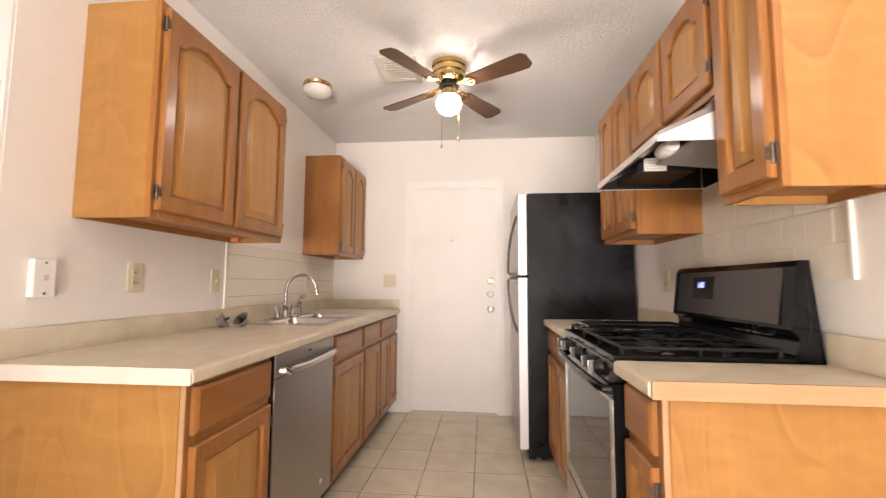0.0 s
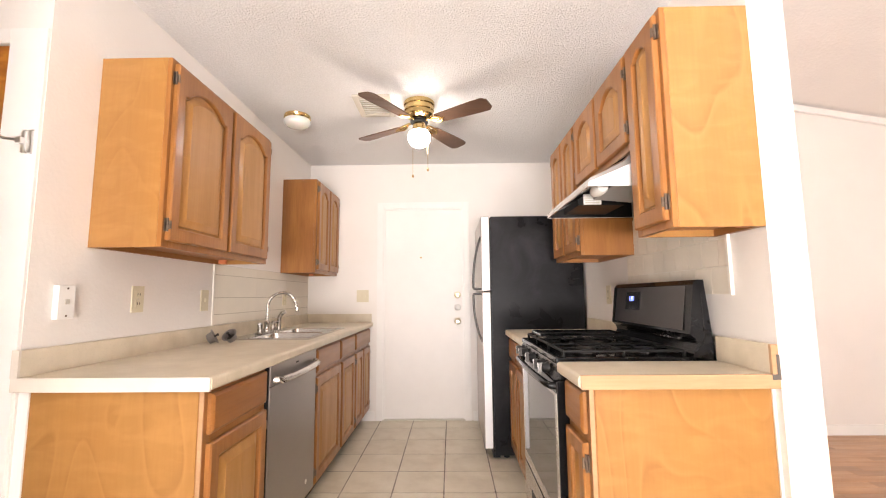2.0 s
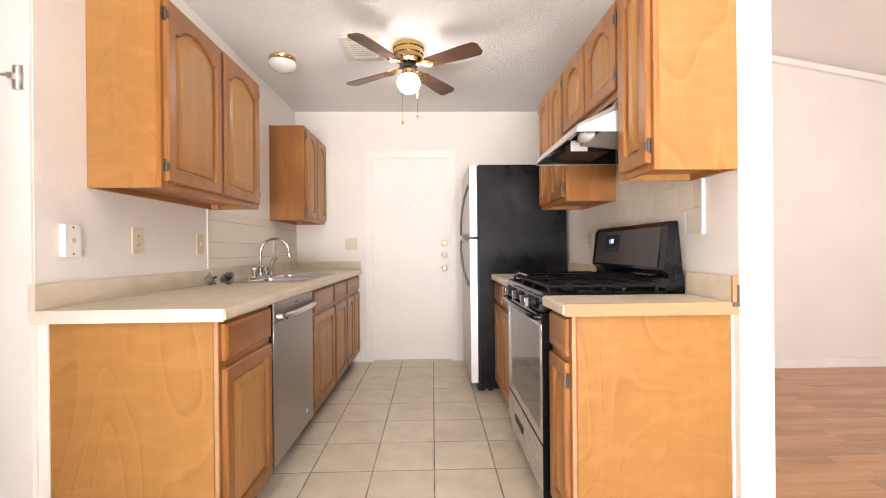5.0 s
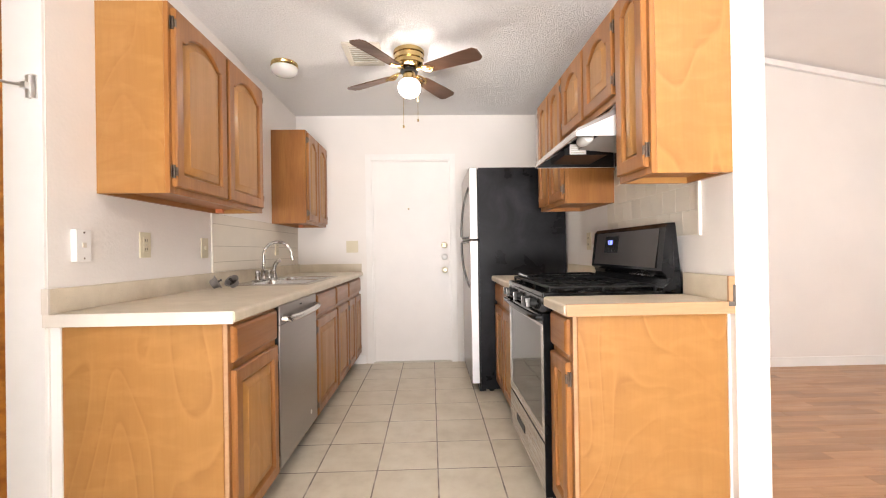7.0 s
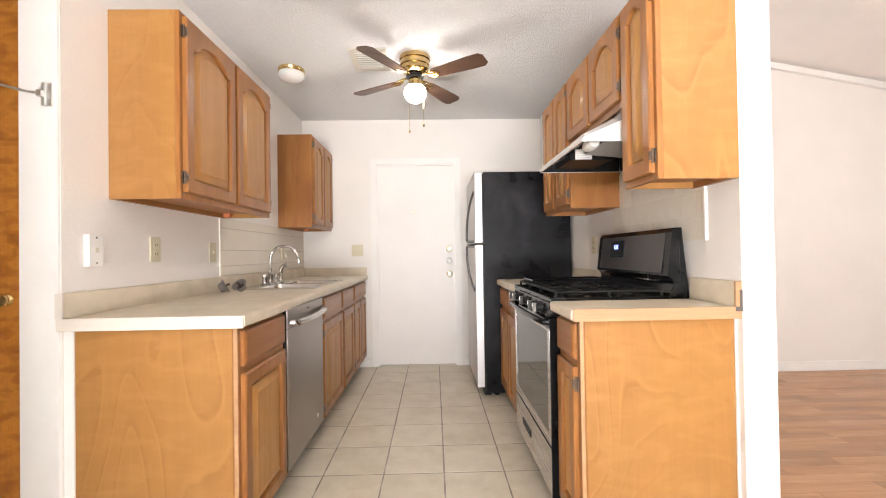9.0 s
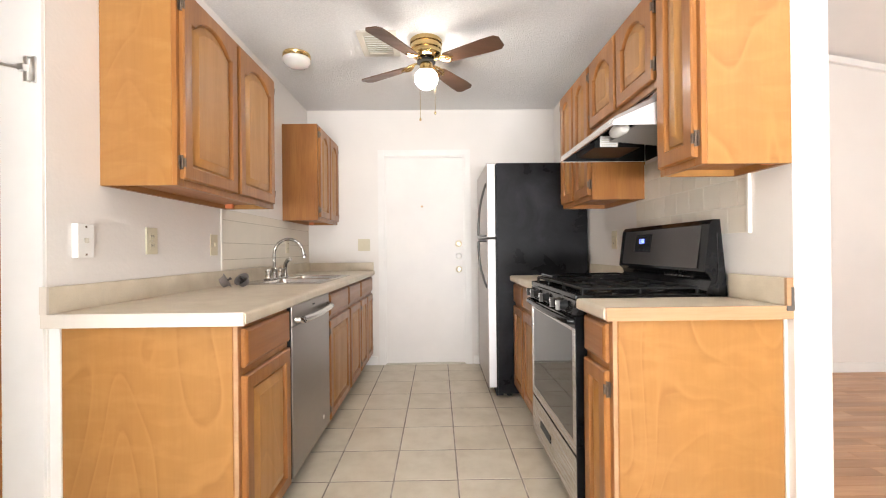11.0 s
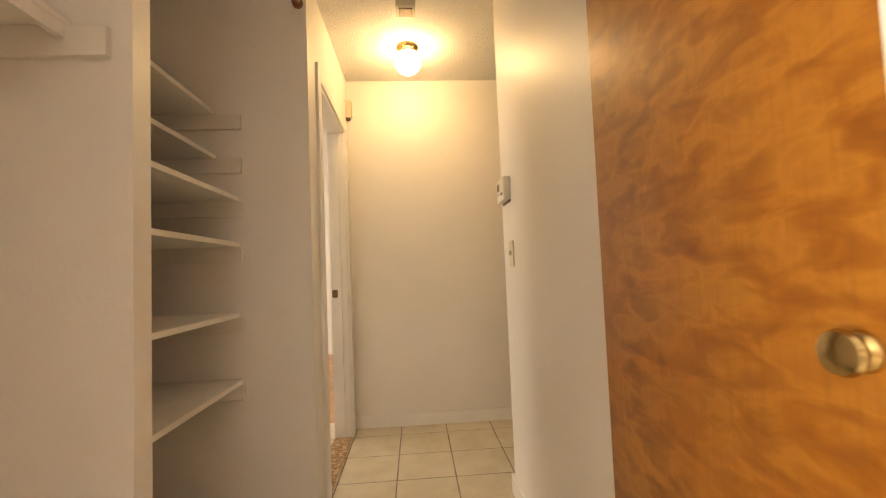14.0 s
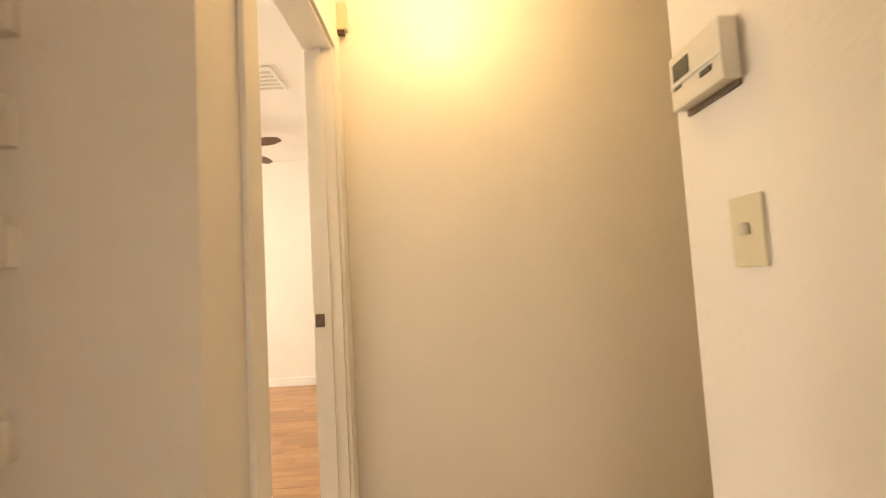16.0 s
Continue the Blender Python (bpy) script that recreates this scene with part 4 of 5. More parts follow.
part("vent_slot", boxes((1.31, 1.325, 2.05, 2.25, 0.972, 0.978)), NICKEL, bgd)


def grate(y0, y1):
    bm = bmesh.new()
    x0, x1, z = 0.835, 1.285, 0.938
    for xx in (x0, x1):
        tube(bm, [(xx, y0, z), (xx, y1, z)], 0.006, 8)
    for yy in (y0, y1):
        tube(bm, [(x0, yy, z), (x1, yy, z)], 0.006, 8)
    ym = (y0 + y1) / 2
    tube(bm, [(1.06, y0, z), (1.06, y1, z)], 0.0045, 8)
    for xx in (0.95, 1.17):
        tube(bm, [(xx, y0, z), (xx, ym - 0.03, z)], 0.004, 8)
        tube(bm, [(xx, ym + 0.03, z), (xx, y1, z)], 0.004, 8)
    for xa, xb in ((x0, 0.915), (0.985, 1.135), (1.205, x1)):
        tube(bm, [(xa, ym, z), (xb, ym, z)], 0.004, 8)
    for xx in (x0, 1.06, x1):
        for yy in (y0, y1):
            tube(bm, [(xx, yy, z), (xx, yy, 0.917)], 0.007, 8)
    return bm


for a, c in ((SY + 0.02, SY + 0.255), (SY + 0.265, EY - 0.265), (EY - 0.255, EY - 0.02)):
    part("grate", grate(a, c), IRON, rg, "cast-iron pan grate", 50)
for bx, by, r in ((0.95, SY + 0.14, 0.045), (1.19, SY + 0.14, 0.038), (1.06, 2.32, 0.05), (0.95, EY - 0.14, 0.045), (1.19, EY - 0.14, 0.04)):
    bo = part("burner", lathe(bmesh.new(), (bx, by, 0.917), [(r * 1.25, 0), (r * 1.2, 0.006), (r, 0.009), (r, 0.016)], 24), DARKST, rg, "dark metal burner ring", 40)
    part("burner_cap", lathe(bmesh.new(), (bx, by, 0.933), [(r * 0.95, 0), (r * 0.95, 0.004), (r * 0.6, 0.007)], 24), IRON, bo, smooth=40)

gp = part("griddle", boxes((0.85, 1.275, EY - 0.25, EY - 0.03, 0.9445, 0.951), bevel=0.002), IRON, rg, "flat cast-iron griddle lying on the grate")
part("griddle_rim", boxes((0.85, 1.275, EY - 0.25, EY - 0.241, 0.951, 0.961), (0.85, 1.275, EY - 0.039, EY - 0.03, 0.951, 0.961), (0.85, 0.859, EY - 0.241, EY - 0.039, 0.951, 0.961), (1.266, 1.275, EY - 0.241, EY - 0.039, 0.951, 0.961), bevel=0.002), BLACK, gp)

# ---- range hood ----
HY0, HY1 = 1.912, 2.596
hood = thing("range_hood", "stainless under-cabinet range hood with black underside", "range hood")
prof = [(XE, 1.703), (1.12, 1.703), (1.085, 1.66), (0.945, 1.592), (0.94, 1.562), (0.948, 1.562), (0.955, 1.586), (1.09, 1.652), (1.125, 1.695), (XE, 1.695)]
part("canopy", prism(bmesh.new(), prof, HY0 + 0.003, HY1 - 0.003, "y"), STEEL, hood, "folded stainless canopy")
lower = [(XE, 1.655), (1.12, 1.655), (0.945, 1.580), (0.94, 1.562), (XE, 1.562)]
# Upper end takes the darker steel, as shade put into its colour
upper = [(XE, 1.703), (1.12, 1.703), (1.085, 1.66), (0.945, 1.592), (0.945, 1.5805), (1.12, 1.6555), (XE, 1.6555)]
for yy in (HY0, HY1 - 0.003):
    part("side_panel", prism(bmesh.new(), lower, yy, yy + 0.003, "y"), SATIN, hood, "bright stainless hood end")
    part("side_upper", prism(bmesh.new(), upper, yy, yy + 0.003, "y"), GREYSTEEL, hood, "upper hood end in a darker shaded grey")
part("control_strip", prism(bmesh.new(), [(1.02, 1.6335), (1.075, 1.66), (1.10, 1.685), (1.08, 1.672)], HY0 - 0.001, HY0, "y"), BLACK, hood, "black control strip")
inn = [(XE - 0.01, 1.69), (1.128, 1.69), (1.095, 1.648), (0.96, 1.582), (0.954, 1.564)]
for yy in (HY0 + 0.004, HY1 - 0.007):
    part("inner_lining", prism(bmesh.new(), [*inn, (XE - 0.01, 1.564)], yy, yy + 0.003, "y"), RUBBER, hood, "black painted inside")
part("inner_lining", boxes((1.12, XE - 0.002, HY0 + 0.008, HY1 - 0.008, 1.672, 1.69)), RUBBER, hood)
part("rear_lining", boxes((XE - 0.006, XE - 0.002, HY0 + 0.008, HY1 - 0.008, 1.564, 1.672)), RUBBER, hood)
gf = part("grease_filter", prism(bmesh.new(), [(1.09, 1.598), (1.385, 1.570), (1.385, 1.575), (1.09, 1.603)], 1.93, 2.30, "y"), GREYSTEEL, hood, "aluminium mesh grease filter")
mesh_bm = bmesh.new()
for i in range(-14, 32):
    for sgn in (1, -1):
        ends = []
        for u in (0.0, 1.0):
            v = (i / 32 + 0.5 * u) if sgn > 0 else (i / 32 + 0.5 * (1 - u))
            ends.append((u, v))
        (ua, va), (ub, vb) = ends
        lo, hi = (0.0, 1.0)
        for lim in (0.0, 1.0):
            if (va - lim) * (vb - lim) < 0:
                cut = (lim - va) / (vb - va)
                if va < lim and lim == 0.0 or va > lim and lim == 1.0:
                    lo = max(lo, cut)
                else:
                    hi = min(hi, cut)
        if hi - lo < 0.03 or max(va, vb) <= 0 or min(va, vb) >= 1:
            continue
        pts = []
        for w in (lo, hi):
            u, v = ua + (ub - ua) * w, va + (vb - va) * w
            pts.append((1.093 + 0.289 * u, 1.933 + 0.364 * v, 1.5967 - 0.0275 * u))
        tube(mesh_bm, pts, 0.0016, 4)
part("filter_mesh", mesh_bm, FILTER, gf, "crossed bright aluminium strands")
lc = part("lamp_cover", lathe(bmesh.new(), (1.05, 2.06, 1.598), [(0.022, 0), (0.028, 0.012), (0.028, 0.07), (0.022, 0.1)], 18, "y"), WHITEPL, hood, "white plastic lamp cover", 40)
# Black motor box, assumed inside the hood to carry the rating label
part("lamp_holder", prism(bmesh.new(), [(1.03, 1.578), (1.25, 1.578), (1.25, 1.668), (1.135, 1.668), (1.10, 1.642), (1.03, 1.608)], 2.335, 2.585, "y"), RUBBER, hood)
part("rating_label", boxes((1.055, 1.14, 2.3325, 2.3345, 1.58, 1.632)), WHITEPL, hood, "white printed rating label")
for i in range(4):
    part("label_line", boxes((1.062, 1.13 - 0.012 * (i % 2), 2.3315, 2.3322, 1.588 + 0.011 * i, 1.591 + 0.011 * i)), GREIGE, hood)
# ---- refrigerator ----
fr = thing("refrigerator", "black and stainless top-freezer refrigerator", "refrigerator")
FY0, FY1 = 3.437, 4.17
part("body", boxes((0.712, 1.385, FY0, FY1, 0.03, 1.735), bevel=0.006), FRBLACK, fr, "textured black refrigerator cabinet")
for nm, z0, z1, lab in (("freezer_door", 1.184, 1.735, "stainless freezer door with pale edge"), ("fridge_door", 0.075, 1.174, "stainless refrigerator door with pale edge")):
    d = part(nm, boxes((0.64, 0.702, FY0 - 0.002, FY1 + 0.002, z0, z1), bevel=0.008, segments=3), STEEL_V, fr, lab)
    part("door_edge", boxes((0.646, 0.698, FY0 - 0.0045, FY0 - 0.0025, z0 + 0.006, z1 - 0.006)), SATIN, d, "pale satin door edge")
    part("gasket", boxes((0.702, 0.712, FY0 + 0.012, FY1 - 0.012, z0 + 0.01, z1 - 0.01)), RUBBER, d)
    near, far = (1.198, 1.59) if nm == "freezer_door" else (1.162, 0.81)
    pts = [(0.645, 3.486, near), (0.585, 3.486, near)] + [(0.580 + 0.06 * (i / 12) ** 2.4, 3.486, near + (far - near) * (0.02 + 0.98 * i / 12)) for i in range(13)]
    part("handle", tube(bmesh.new(), pts, 0.0085, 12), HANDLEST, d, "bowed dark steel handle", 50)
part("grille", boxes((0.70, 0.75, FY0 + 0.01, FY1 - 0.01, 0.015, 0.07)), RUBBER, fr, "black base grille")
part("hinge_cover", boxes((0.65, 0.74, FY1 - 0.08, FY1, 1.735, 1.75), bevel=0.004), RUBBER, fr)
for fy2 in (FY0 + 0.06, FY1 - 0.06):
    for fx2 in (0.8, 1.3):
        part("foot", cyl(bmesh.new(), (fx2, fy2, 0), (fx2, fy2, 0.032), 0.02, n=12), RUBBER, fr)

# ---- ceiling fan ----
FX, FY = 0.212, 3.045
fan = thing("ceiling_fan", "brass four-blade ceiling fan with lit white globe", "ceiling fan")
part("motor_housing", lathe(bmesh.new(), (FX, FY, TOP), [(0.1, 0), (0.104, -0.006), (0.104, -0.026), (0.097, -0.03), (0.1, -0.036), (0.1, -0.062), (0.094, -0.066), (0.097, -0.071), (0.095, -0.092), (0.075, -0.108), (0.05, -0.118), (0.03, -0.124)], 36), BRASS, fan, "polished brass motor housing", 30)
part("flywheel", lathe(bmesh.new(), (FX, FY, TOP - 0.124), [(0.05, 0), (0.06, -0.006), (0.06, -0.018), (0.03, -0.022)], 28), RUBBER, fan)
part("light_fitter", lathe(bmesh.new(), (FX, FY, TOP - 0.146), [(0.038, 0), (0.043, -0.01), (0.043, -0.04), (0.052, -0.05), (0.05, -0.062)], 28), BRASS, fan, "brass light fitter", 30)
bm = bmesh.new()
lathe(bm, (FX, FY, 2.205), [(0.036, 0.05), (0.05, 0.043), (0.068, 0.024), (0.0745, 0.0), (0.071, -0.026), (0.056, -0.05), (0.031, -0.066), (0.008, -0.072)], 32)
part("globe", bm, GLOBE, fan, "glowing white glass globe", 60)
for i in range(4):
    a = radians(57 + 90 * i)
    c, s = math.cos(a), math.sin(a)
    turn = pose(FX, FY, 2.30, 0, 0, 57 + 90 * i) @ pose(0, 0, 0, -11, 0, 0)
    bm = bmesh.new()
    out = [(0.15, -0.045), (0.42, -0.062), (0.503, -0.062), (0.528, -0.038), (0.528, 0.038), (0.503, 0.062), (0.42, 0.062), (0.15, 0.045), (0.135, 0.025), (0.135, -0.025)]
    prism(bm, out, -0.003, 0.003, "z")
    bmesh.ops.transform(bm, matrix=turn, verts=bm.verts[:])
    bl = part("blade", bm, BLADE, fan, "walnut-brown fan blade with clipped corners")
    bm = bmesh.new()
    tube(bm, [(0.05, 0, 0.01), (0.09, 0.0, 0.016), (0.12, 0.022, 0.004), (0.15, 0.03, -0.006), (0.18, 0.018, -0.007)], 0.007, 8)
    tube(bm, [(0.09, 0.0, 0.016), (0.12, -0.022, 0.004), (0.15, -0.03, -0.006), (0.18, -0.018, -0.007)], 0.007, 8)
    tube(bm, [(0.1, 0.0, 0.008), (0.15, 0.0, -0.006), (0.2, 0.0, -0.006)], 0.006, 8)
    bmesh.ops.transform(bm, matrix=turn, verts=bm.verts[:])
    part("blade_iron", bm, BRASS, bl, "scrolled brass blade arm", 50)
for dx, dy, zb in ((-0.04, -0.03, 1.94), (0.055, 0.03, 2.0)):
    ch = part("pull_chain", tube(bmesh.new(), [(FX + dx, FY + dy, 2.26), (FX + dx, FY + dy, zb)], 0.0016, 6), BRASS, fan, "thin brass pull chain")
    part("pull_knob", lathe(bmesh.new(), (FX + dx, FY + dy, zb), [(0.003, 0), (0.007, -0.008), (0.006, -0.018), (0.002, -0.022)], 12), BRASS, ch, smooth=40)

# ---- ceiling fittings ----
cl = thing("ceiling_light", "unlit flush ceiling light with brass ring", "ceiling light")
LX, LY = -0.677, 3.22
part("base_ring", lathe(bmesh.new(), (LX, LY, TOP), [(0.088, 0), (0.092, -0.008), (0.088, -0.02), (0.094, -0.026), (0.09, -0.032)], 36), BRASS, cl, "polished brass ring", 30)
part("shade", lathe(bmesh.new(), (LX, LY, TOP - 0.032), [(0.087, 0.004), (0.093, -0.01), (0.088, -0.03), (0.07, -0.048), (0.04, -0.06), (0.01, -0.064)], 36), OPAL, cl, "white opal glass bowl", 60)
vent = thing("ceiling_vent", "cream metal ceiling air vent with narrow slats", "air vent")
VX0, VX1, VY0, VY1 = -0.216, 0.03, 2.91, 3.235
part("frame", boxes((VX0, VX0 + 0.04, VY0, VY1, TOP - 0.012, TOP), (VX1 - 0.04, VX1, VY0, VY1, TOP - 0.012, TOP), (VX0 + 0.04, VX1 - 0.04, VY0, VY0 + 0.04, TOP - 0.012, TOP), (VX0 + 0.04, VX1 - 0.04, VY1 - 0.04, VY1, TOP - 0.012, TOP), bevel=0.002), GREIGE, vent, "cream painted vent frame")
part("backing", boxes((VX0 + 0.03, VX1 - 0.03, VY0 + 0.03, VY1 - 0.03, TOP - 0.002, TOP - 0.0005)), GREIGE, vent)
for i in range(8):
    y = VY0 + 0.05 + 0.029 * i
    part("slat", prism(bmesh.new(), [(y, TOP - 0.013), (y + 0.002, TOP - 0.0145), (y + 0.014, TOP - 0.006), (y + 0.0125, TOP - 0.004)], VX0 + 0.04, VX1 - 0.04, "x"), WHITEPL, vent)


# ---- wall plates ----
def plate(name, label, axis, wall, out, c0, z, w=0.07, h=0.115, mat=ALMOND, kind="outlet", depth=0.006):
    """A wall plate on a wall at x or y = wall, facing out (+1 or -1), centred at c0 along the wall."""
    t = thing(name, label, kind)

    def bx(a0, a1, z0, z1, d0, d1, bev=0.0):
        lo, hi = sorted((wall + out * d0, wall + out * d1))
        return boxes((lo, hi, a0, a1, z0, z1) if axis == "x" else (a0, a1, lo, hi, z0, z1), bevel=bev)
    part("cover_plate", bx(c0 - w / 2, c0 + w / 2, z - h / 2, z + h / 2, 0, depth, 0.002), mat, t)
    return t, bx


for nm, ax, wl, o, c0, z in (("wall_outlet", "x", XW, 1, 2.168, 1.147), ("wall_outlet", "x", XW + 0.006, 1, 3.80, 1.14), ("wall_outlet", "x", XE, -1, 3.008, 1.148)):
    t, bx = plate(nm, "almond plastic duplex wall outlet above the worktop", ax, wl, o, c0, z)
    for dz in (-0.02, 0.02):
        rc = part("receptacle", bx(c0 - 0.016, c0 + 0.016, z + dz - 0.014, z + dz + 0.014, 0.006, 0.0085, 0.002), ALMOND, t)
        part("slots", bx(c0 - 0.008, c0 - 0.005, z + dz - 0.004, z + dz + 0.006, 0.0084, 0.0092), RUBBER, rc)
        part("slots", bx(c0 + 0.005, c0 + 0.008, z + dz - 0.004, z + dz + 0.006, 0.0084, 0.0092), RUBBER, rc)
    part("screw", bx(c0 - 0.003, c0 + 0.003, z - 0.003, z + 0.003, 0.006, 0.0075), GREIGE, t)
t, bx = plate("light_switch", "almond plastic wall switch beside the tiled splashback", "x", XW, 1, 2.675, 1.136, kind="switch")
part("toggle", bx(2.670, 2.680, 1.128, 1.146, 0.006, 0.014, 0.002), ALMOND, t)
t, bx = plate("light_switch", "almond double toggle switch beside the back door", "y", YN, -1, -0.433, 1.153, 0.115, 0.115, kind="switch")
for dx in (-0.023, 0.023):
    part("toggle", bx(-0.433 + dx - 0.005, -0.433 + dx + 0.005, 1.145, 1.163, 0.006, 0.016, 0.002), ALMOND, t)
t, bx = plate("phone_jack", "white surface-mounted telephone jack with two screws", "x", XW, 1, 1.806, 1.14, 0.066, 0.118, WHITEPL, "phone jack", 0.022)
part("socket", bx(1.798, 1.814, 1.132, 1.15, 0.022, 0.025, 0.001), GREIGE, t)
for dz in (-0.048, 0.048):
    part("screw", bx(1.8025, 1.8095, 1.14 + dz - 0.0035, 1.14 + dz + 0.0035, 0.022, 0.0235, 0.001), ANTIQUE, t)
t, bx = plate("light_switch", "almond toggle switch on the hall wall", "y", YH, -1, -2.625, 1.128, 0.07, 0.115, ALMOND, "switch")
part("toggle", bx(-2.631, -2.619, 1.122, 1.142, 0.006, 0.016, 0.002), GREIGE, t)
th = thing("thermostat", "cream plastic wall thermostat with small screen", "thermostat")
part("body", boxes((-2.752, -2.605, YH - 0.032, YH, 1.372, 1.476), bevel=0.005), CREAMPL, th)
part("screen", boxes((-2.738, -2.69, YH - 0.0335, YH - 0.0318, 1.425, 1.458)), DIALGREY, th, "small grey display")
part("button", boxes((-2.66, -2.63, YH - 0.0345, YH - 0.0318, 1.398, 1.408), bevel=0.001), DIALGREY, th, "dark slider button")
part("button", boxes((-2.738, -2.715, YH - 0.034, YH - 0.0318, 1.408, 1.413)), ANTIQUE, th)
part("cover_flap", boxes((-2.75, -2.607, YH - 0.0345, YH - 0.0319, 1.415, 1.4175)), WHITEPL, th)
part("back_plate", boxes((-2.748, -2.609, YH - 0.006, YH, 1.362, 1.374)), ANTIQUE, th)

# ---- hall fittings ----
hl = thing("ceiling_light", "lit opal globe ceiling light in the hall", "ceiling light")
part("base_ring", lathe(bmesh.new(), (-3.29, 1.25, TOP), [(0.065, 0), (0.068, -0.012), (0.05, -0.03), (0.048, -0.04)], 28), BRASS, hl, "brass lamp base", 30)
part("globe", lathe(bmesh.new(), (-3.29, 1.25, 2.345), [(0.045, 0.062), (0.07, 0.04), (0.082, 0.01), (0.078, -0.02), (0.058, -0.05), (0.03, -0.07), (0.006, -0.078)], 32), HALLGLOBE, hl, "glowing opal glass globe", 60)
sd = thing("smoke_detector", "brownish square smoke detector on the hall ceiling", "smoke detector")
part("housing", boxes((-2.93, -2.83, 1.197, 1.297, TOP - 0.04, TOP), bevel=0.006), GREIGE, sd)
part("vent_ring", boxes((-2.915, -2.845, 1.212, 1.282, TOP - 0.046, TOP - 0.04), bevel=0.003), ANTIQUE, sd)
cb = thing("door_chime", "small cream plastic sensor box above the bedroom door", "sensor")
part("housing", boxes((-3.745, -3.705, 0.80, 0.842, 2.165, 2.285), bevel=0.005), ALMOND, cb)
part("clip", boxes((-3.74, -3.71, 0.80, 0.83, 2.15, 2.166), bevel=0.002), ANTIQUE, cb)

# ---- closets ----
SHX0, SHX1 = -2.64, -1.905
for z, yf in ((1.802, 0.40), (1.608, 0.40), (1.418, 0.50), (1.222, 0.495), (0.92, 0.49), (0.638, 0.50)):
    sh = thing("closet_shelf", "white painted wooden closet shelf on side cleats", "shelf", "closet shelves")
    part("board", boxes((SHX0, SHX1, 0.12, yf, z - 0.02, z), bevel=0.0015, segments=1), SHELFPAINT, sh)
    part("cleat", boxes((SHX0, SHX0 + 0.019, 0.125, 0.51, z - 0.085, z - 0.02), bevel=0.0015, segments=1), SHELFPAINT, sh)
    part("cleat", boxes((SHX1 - 0.019, SHX1, 0.125, 0.51, z - 0.085, z - 0.02), bevel=0.0015, segments=1), SHELFPAINT, sh)
cs = thing("closet_shelf", "white painted hat shelf above the coat pole", "shelf")
part("board", boxes((-1.835, -0.842, 0.12, 0.42, 1.70, 1.72), bevel=0.0015, segments=1), SHELFPAINT, cs)
part("cleat", boxes((-1.835, -1.816, 0.125, 0.515, 1.625, 1.70), bevel=0.0015, segments=1), SHELFPAINT, cs)
part("front_lip", boxes((-1.816, -0.842, 0.402, 0.42, 1.665, 1.70), bevel=0.0015, segments=1), SHELFPAINT, cs)
tr = thing("closet_pole", "dark stained wooden pole across the closet opening", "pole")
part("pole", cyl(bmesh.new(), (-2.62, 0.765, 2.29), (-0.84, 0.765, 2.29), 0.017, n=16), POLE, tr, smooth=50)
part("end_socket", cyl(bmesh.new(), (-2.64, 0.765, 2.29), (-2.618, 0.765, 2.29), 0.024, n=16), POLE, tr, smooth=50)
part("end_socket", cyl(bmesh.new(), (-0.862, 0.765, 2.29), (-0.84, 0.765, 2.29), 0.024, n=16), POLE, tr, smooth=50)

# ---- bedroom ----
bf = thing("ceiling_fan", "dark-bladed ceiling fan in the bedroom", "ceiling fan")
BX, BY = -5.5, -0.56
part("motor_housing", lathe(bmesh.new(), (BX, BY, TOP), [(0.08, 0), (0.09, -0.03), (0.1, -0.06), (0.09, -0.11), (0.04, -0.13)], 28), BRASS, bf, smooth=30)
for i in range(4):
    turn = pose(BX, BY, 2.27, 0, 0, 72 + 90 * i) @ pose(0, 0, 0, -11, 0, 0)
    bm = prism(bmesh.new(), [(0.1, -0.04), (0.42, -0.06), (0.52, -0.03), (0.52, 0.03), (0.42, 0.06), (0.1, 0.04)], -0.003, 0.003, "z")
    bmesh.ops.transform(bm, matrix=turn, verts=bm.verts[:])
    part("blade", bm, BLADE, bf)
part("down_rod", cyl(bmesh.new(), (BX, BY, 2.24), (BX, BY, 2.33), 0.05, n=20), BRASS, bf, smooth=40)
bv = thing("ceiling_vent", "white ceiling air vent with grey slots in the bedroom", "air vent")
part("frame", boxes((-4.82, -4.5, -0.1, 0.2, TOP - 0.014, TOP), bevel=0.003), WHITEPL, bv)
for i in range(5):
    part("slot", boxes((-4.79 + 0.055 * i, -4.765 + 0.055 * i, -0.08, 0.18, TOP - 0.017, TOP - 0.0135)), GREIGE, bv)


# ---- pieces of floors and walls ----
def piece_mesh(name, w, d, h, mat, bev):
    """One flat piece with eased edges; its middle lies at the origin, its top at h."""
    bm = bmesh.new()
    a, c = w / 2, d / 2
    rings = [[bm.verts.new((sx * (a - i), sy * (c - i), z)) for sx, sy in ((-1, -1), (1, -1), (1, 1), (-1, 1))] for i, z in ((0, 0), (0, h - bev), (bev, h))]
    for r, s in zip(rings, rings[1:]):
        for k in range(4):
            bm.faces.new((r[k], r[(k + 1) % 4], s[(k + 1) % 4], s[k]))
    bm.faces.new(rings[-1])
    return mesh_of(name, bm, mat)


def piece(me, parent, m):
    ob = new(me.name, me)
    ob.parent = parent
    ob.matrix_local = m
    return ob


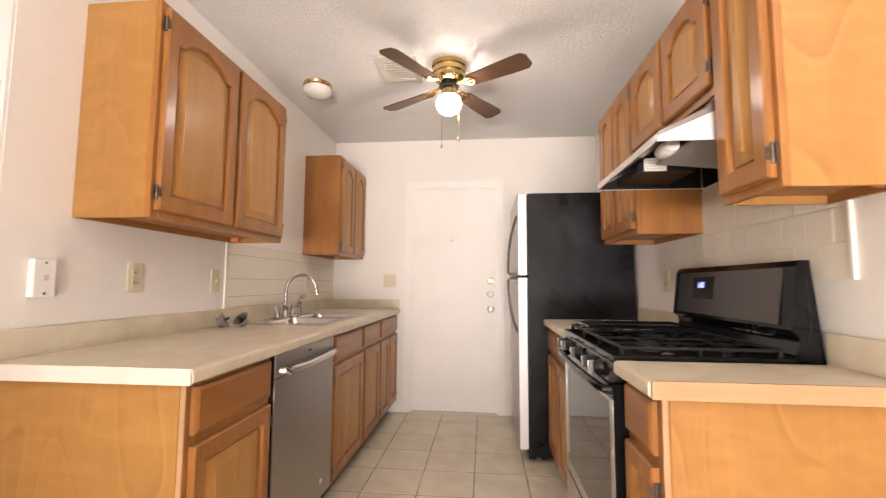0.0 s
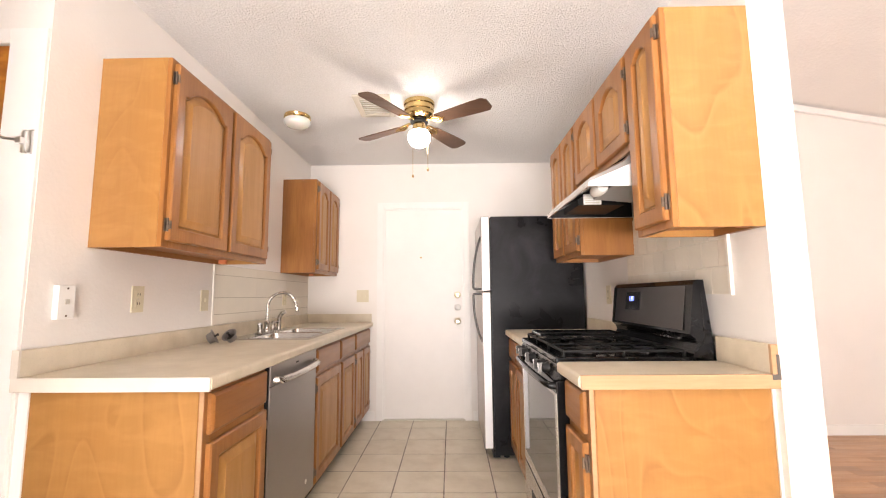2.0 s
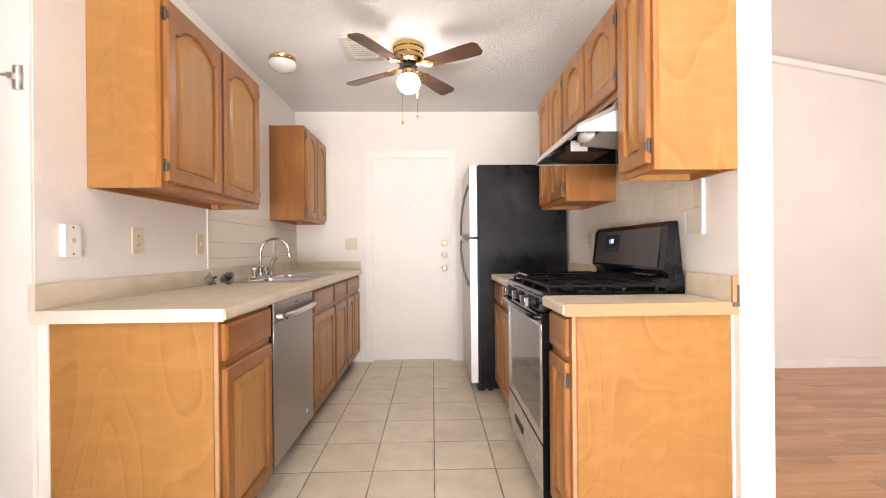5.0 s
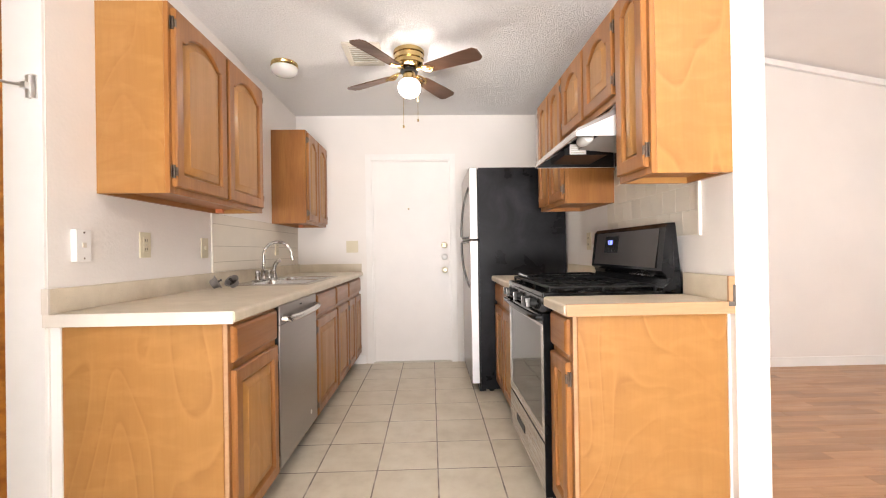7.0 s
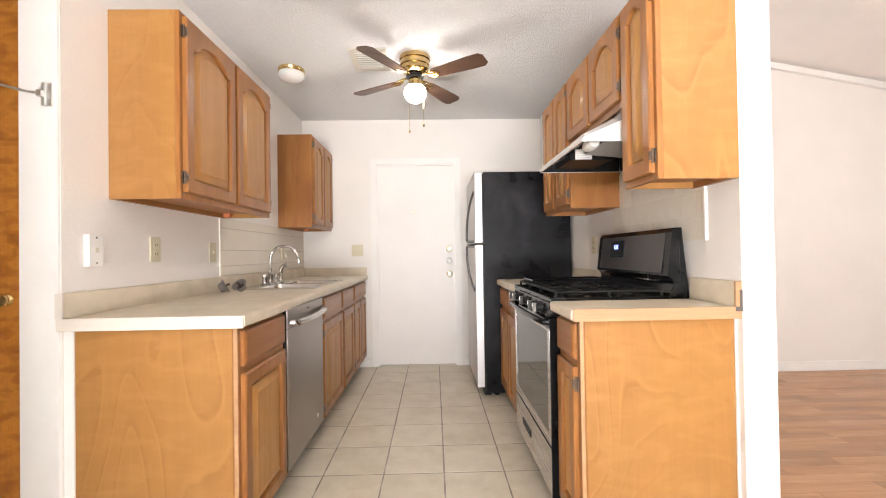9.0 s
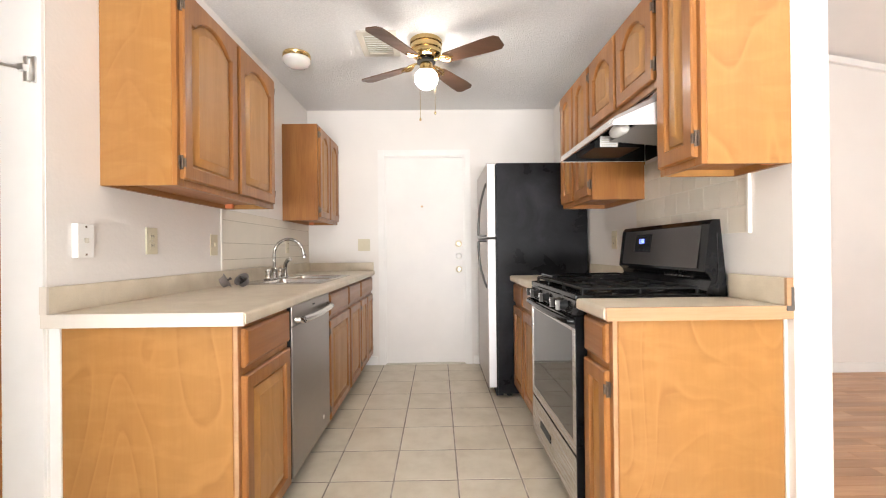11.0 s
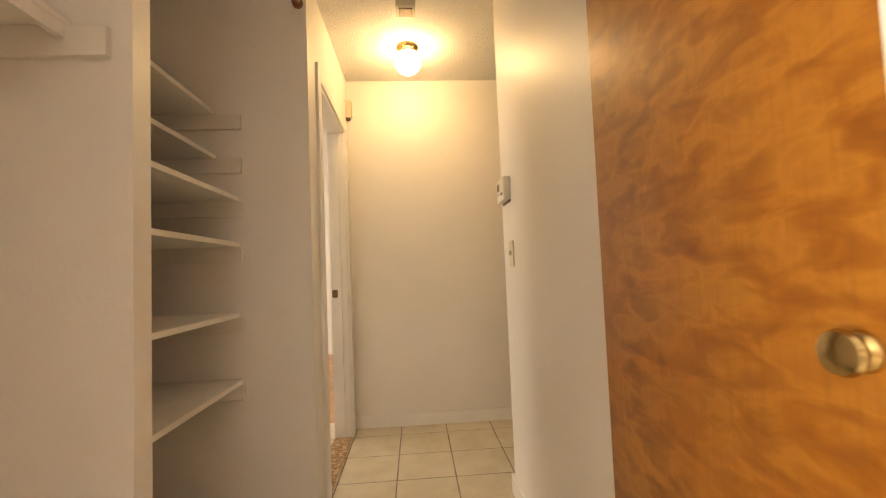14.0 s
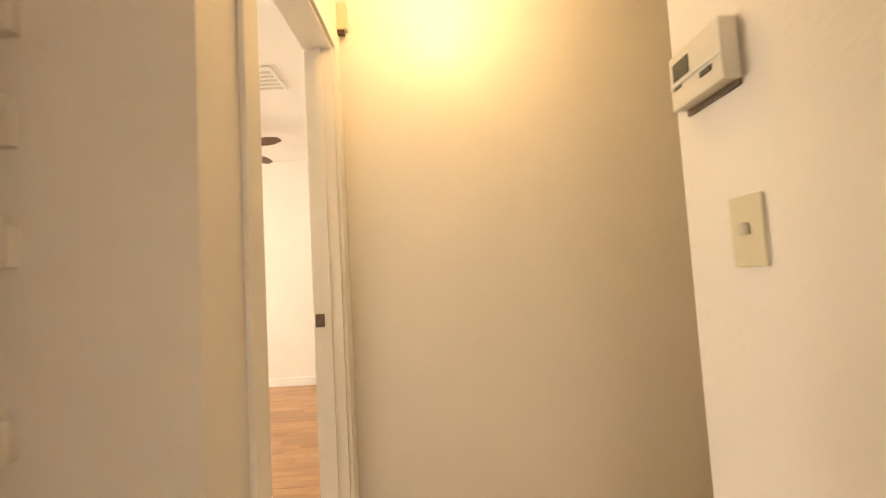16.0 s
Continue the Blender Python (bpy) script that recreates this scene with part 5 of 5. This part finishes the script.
rng = random.Random(4)
PITCH, TX, TY = 0.3045, 0.054, 2.335
tiles = tagged(new("floor_tiled"), "beige ceramic tile floor with thin dark grout", "floor", kind="structure")
tile = piece_mesh("floor_tile", PITCH - 0.007, PITCH - 0.007, 0.006, FTILE, 0.0015)
far_tiles = []
for i in range(-13, 5):
    for j in range(-17, 7):
        x, y = TX + PITCH * (i + 0.5), TY + PITCH * (j + 0.5)
        if x > 1.5 or x < -3.9 or y > 4.5 or (x < -0.9 and y < 0.55):
            continue
        near = (x > -0.62 and y > 1.3) or (x < -1.6 and y < 2.4)
        m = pose(x, y, -0.004, rng.uniform(-0.08, 0.08), rng.uniform(-0.08, 0.08), rng.uniform(-0.15, 0.15))
        if near:
            piece(tile, tiles, m)
        else:
            far_tiles.append((x, y))
bm = bmesh.new()
for x, y in far_tiles:
    h = PITCH / 2 - 0.003
    add_box(bm, x - h, x + h, y - h, y + h, -0.004, 0.002)
tagged(part("outer_tiles", bm, FTILE, tiles), kind="stuff")


def planks(name, label, x0, x1, y0, y1, seed, turned=False):
    r = random.Random(seed)
    floor = tagged(new(name), label, "floor", kind="structure")
    w, ln = 0.078, 0.62
    me = piece_mesh("plank", ln - 0.0012, w - 0.0012, 0.008, PLANK, 0.0008)
    n = int((y1 - y0) / w)
    for j in range(n):
        x = x0 - r.uniform(0, ln)
        while x < x1:
            a, c = max(x, x0), min(x + ln, x1)
            if c - a > 0.03:
                mid, row = (a + c) / 2, y0 + w * (j + 0.5)
                m = (pose(row, mid, -0.008, 0, 0, 90) if turned else pose(mid, row, -0.008)) @ Matrix.Diagonal(((c - a) / ln, 1, 1, 1))
                piece(me, floor, m)
            x += ln
    return floor


planks("floor_living", "warm brown wood-look laminate plank floor", 1.47, 5.2, 1.766, 3.95, 7)
planks("floor_bedroom", "warm brown laminate plank floor in the bedroom", -1.6, 0.69, -6.55, -2.87, 8, True)
setting("floor_living_rest", boxes((1.47, 6.4, -2.7, 1.766, -0.008, 0.0), (5.2, 6.4, 1.766, 3.95, -0.008, 0.0)), PLANK, "warm brown laminate floor at the unseen living room end")
setting("floor_bedroom_rest", boxes((-6.56, -2.84, -3.4, -1.6, -0.008, 0.0)), PLANK, "warm brown laminate floor at the far unseen bedroom end")

WT = 0.1012


def wall_tiles(name, label, wall, out, ya, yb, za, zb, offset=0.0):
    """Square glazed wall tiles on a pale grout bed."""
    bed0, bed1 = sorted((wall, wall + out * 0.003))
    t = setting(name, boxes((bed0, bed1, ya, yb, za, zb)), WGROUT, label)
    for row in range(int(math.ceil((zb - za) / WT - 0.05))):
        z0, z1 = za + WT * row, min(za + WT * (row + 1), zb)
        y = ya + (0.05 if row % 2 and offset else 0.0) - (WT if row % 2 and offset else 0)
        while y < yb - 0.01:
            a, c = max(y, ya), min(y + WT, yb)
            if c - a > 0.012:
                me = piece_mesh("wall_tile", c - a - 0.0022, z1 - z0 - 0.0022, 0.006, WTILE, 0.0012)
                rot = Matrix(((0, 0, out, wall), (1, 0, 0, (a + c) / 2), (0, 1, 0, (z0 + z1) / 2), (0, 0, 0, 1)))
                piece(me, t, rot)
            y += WT
    return t


wt = setting("wall_tiles_sink", boxes((XW, XW + 0.003, 2.765, YN - 0.003, 0.992, 1.345)), LINEGROUT, "cream glazed splashback in long rows behind the sink")
for z0, z1 in ((0.992, 1.052), (1.052, 1.15), (1.15, 1.285), (1.285, 1.345)):
    for a, c in ((2.765, 3.3), (3.3, 3.84), (3.84, YN - 0.003)):
        me = piece_mesh("wall_tile", c - a - 0.0006, z1 - z0 - 0.003, 0.006, WTILE, 0.001)
        piece(me, wt, Matrix(((0, 0, 1, XW), (1, 0, 0, (a + c) / 2), (0, 1, 0, (z0 + z1) / 2), (0, 0, 0, 1))))
wall_tiles("wall_tiles_range", "cream glazed tile splashback behind the range", XE, -1, 1.845, 2.70, 1.147, 1.545, 1)
setting("trim_tile_edge", boxes((XE - 0.012, XE, 1.83, 1.845, 1.145, 1.36), bevel=0.003), WGROUT, "white bullnose edge of the tile splashback")
setting("trim_tile_edge_sink", boxes((XW, XW + 0.009, 2.752, 2.765, 0.992, 1.345), bevel=0.003), WGROUT, "white bullnose edge of the sink splashback")
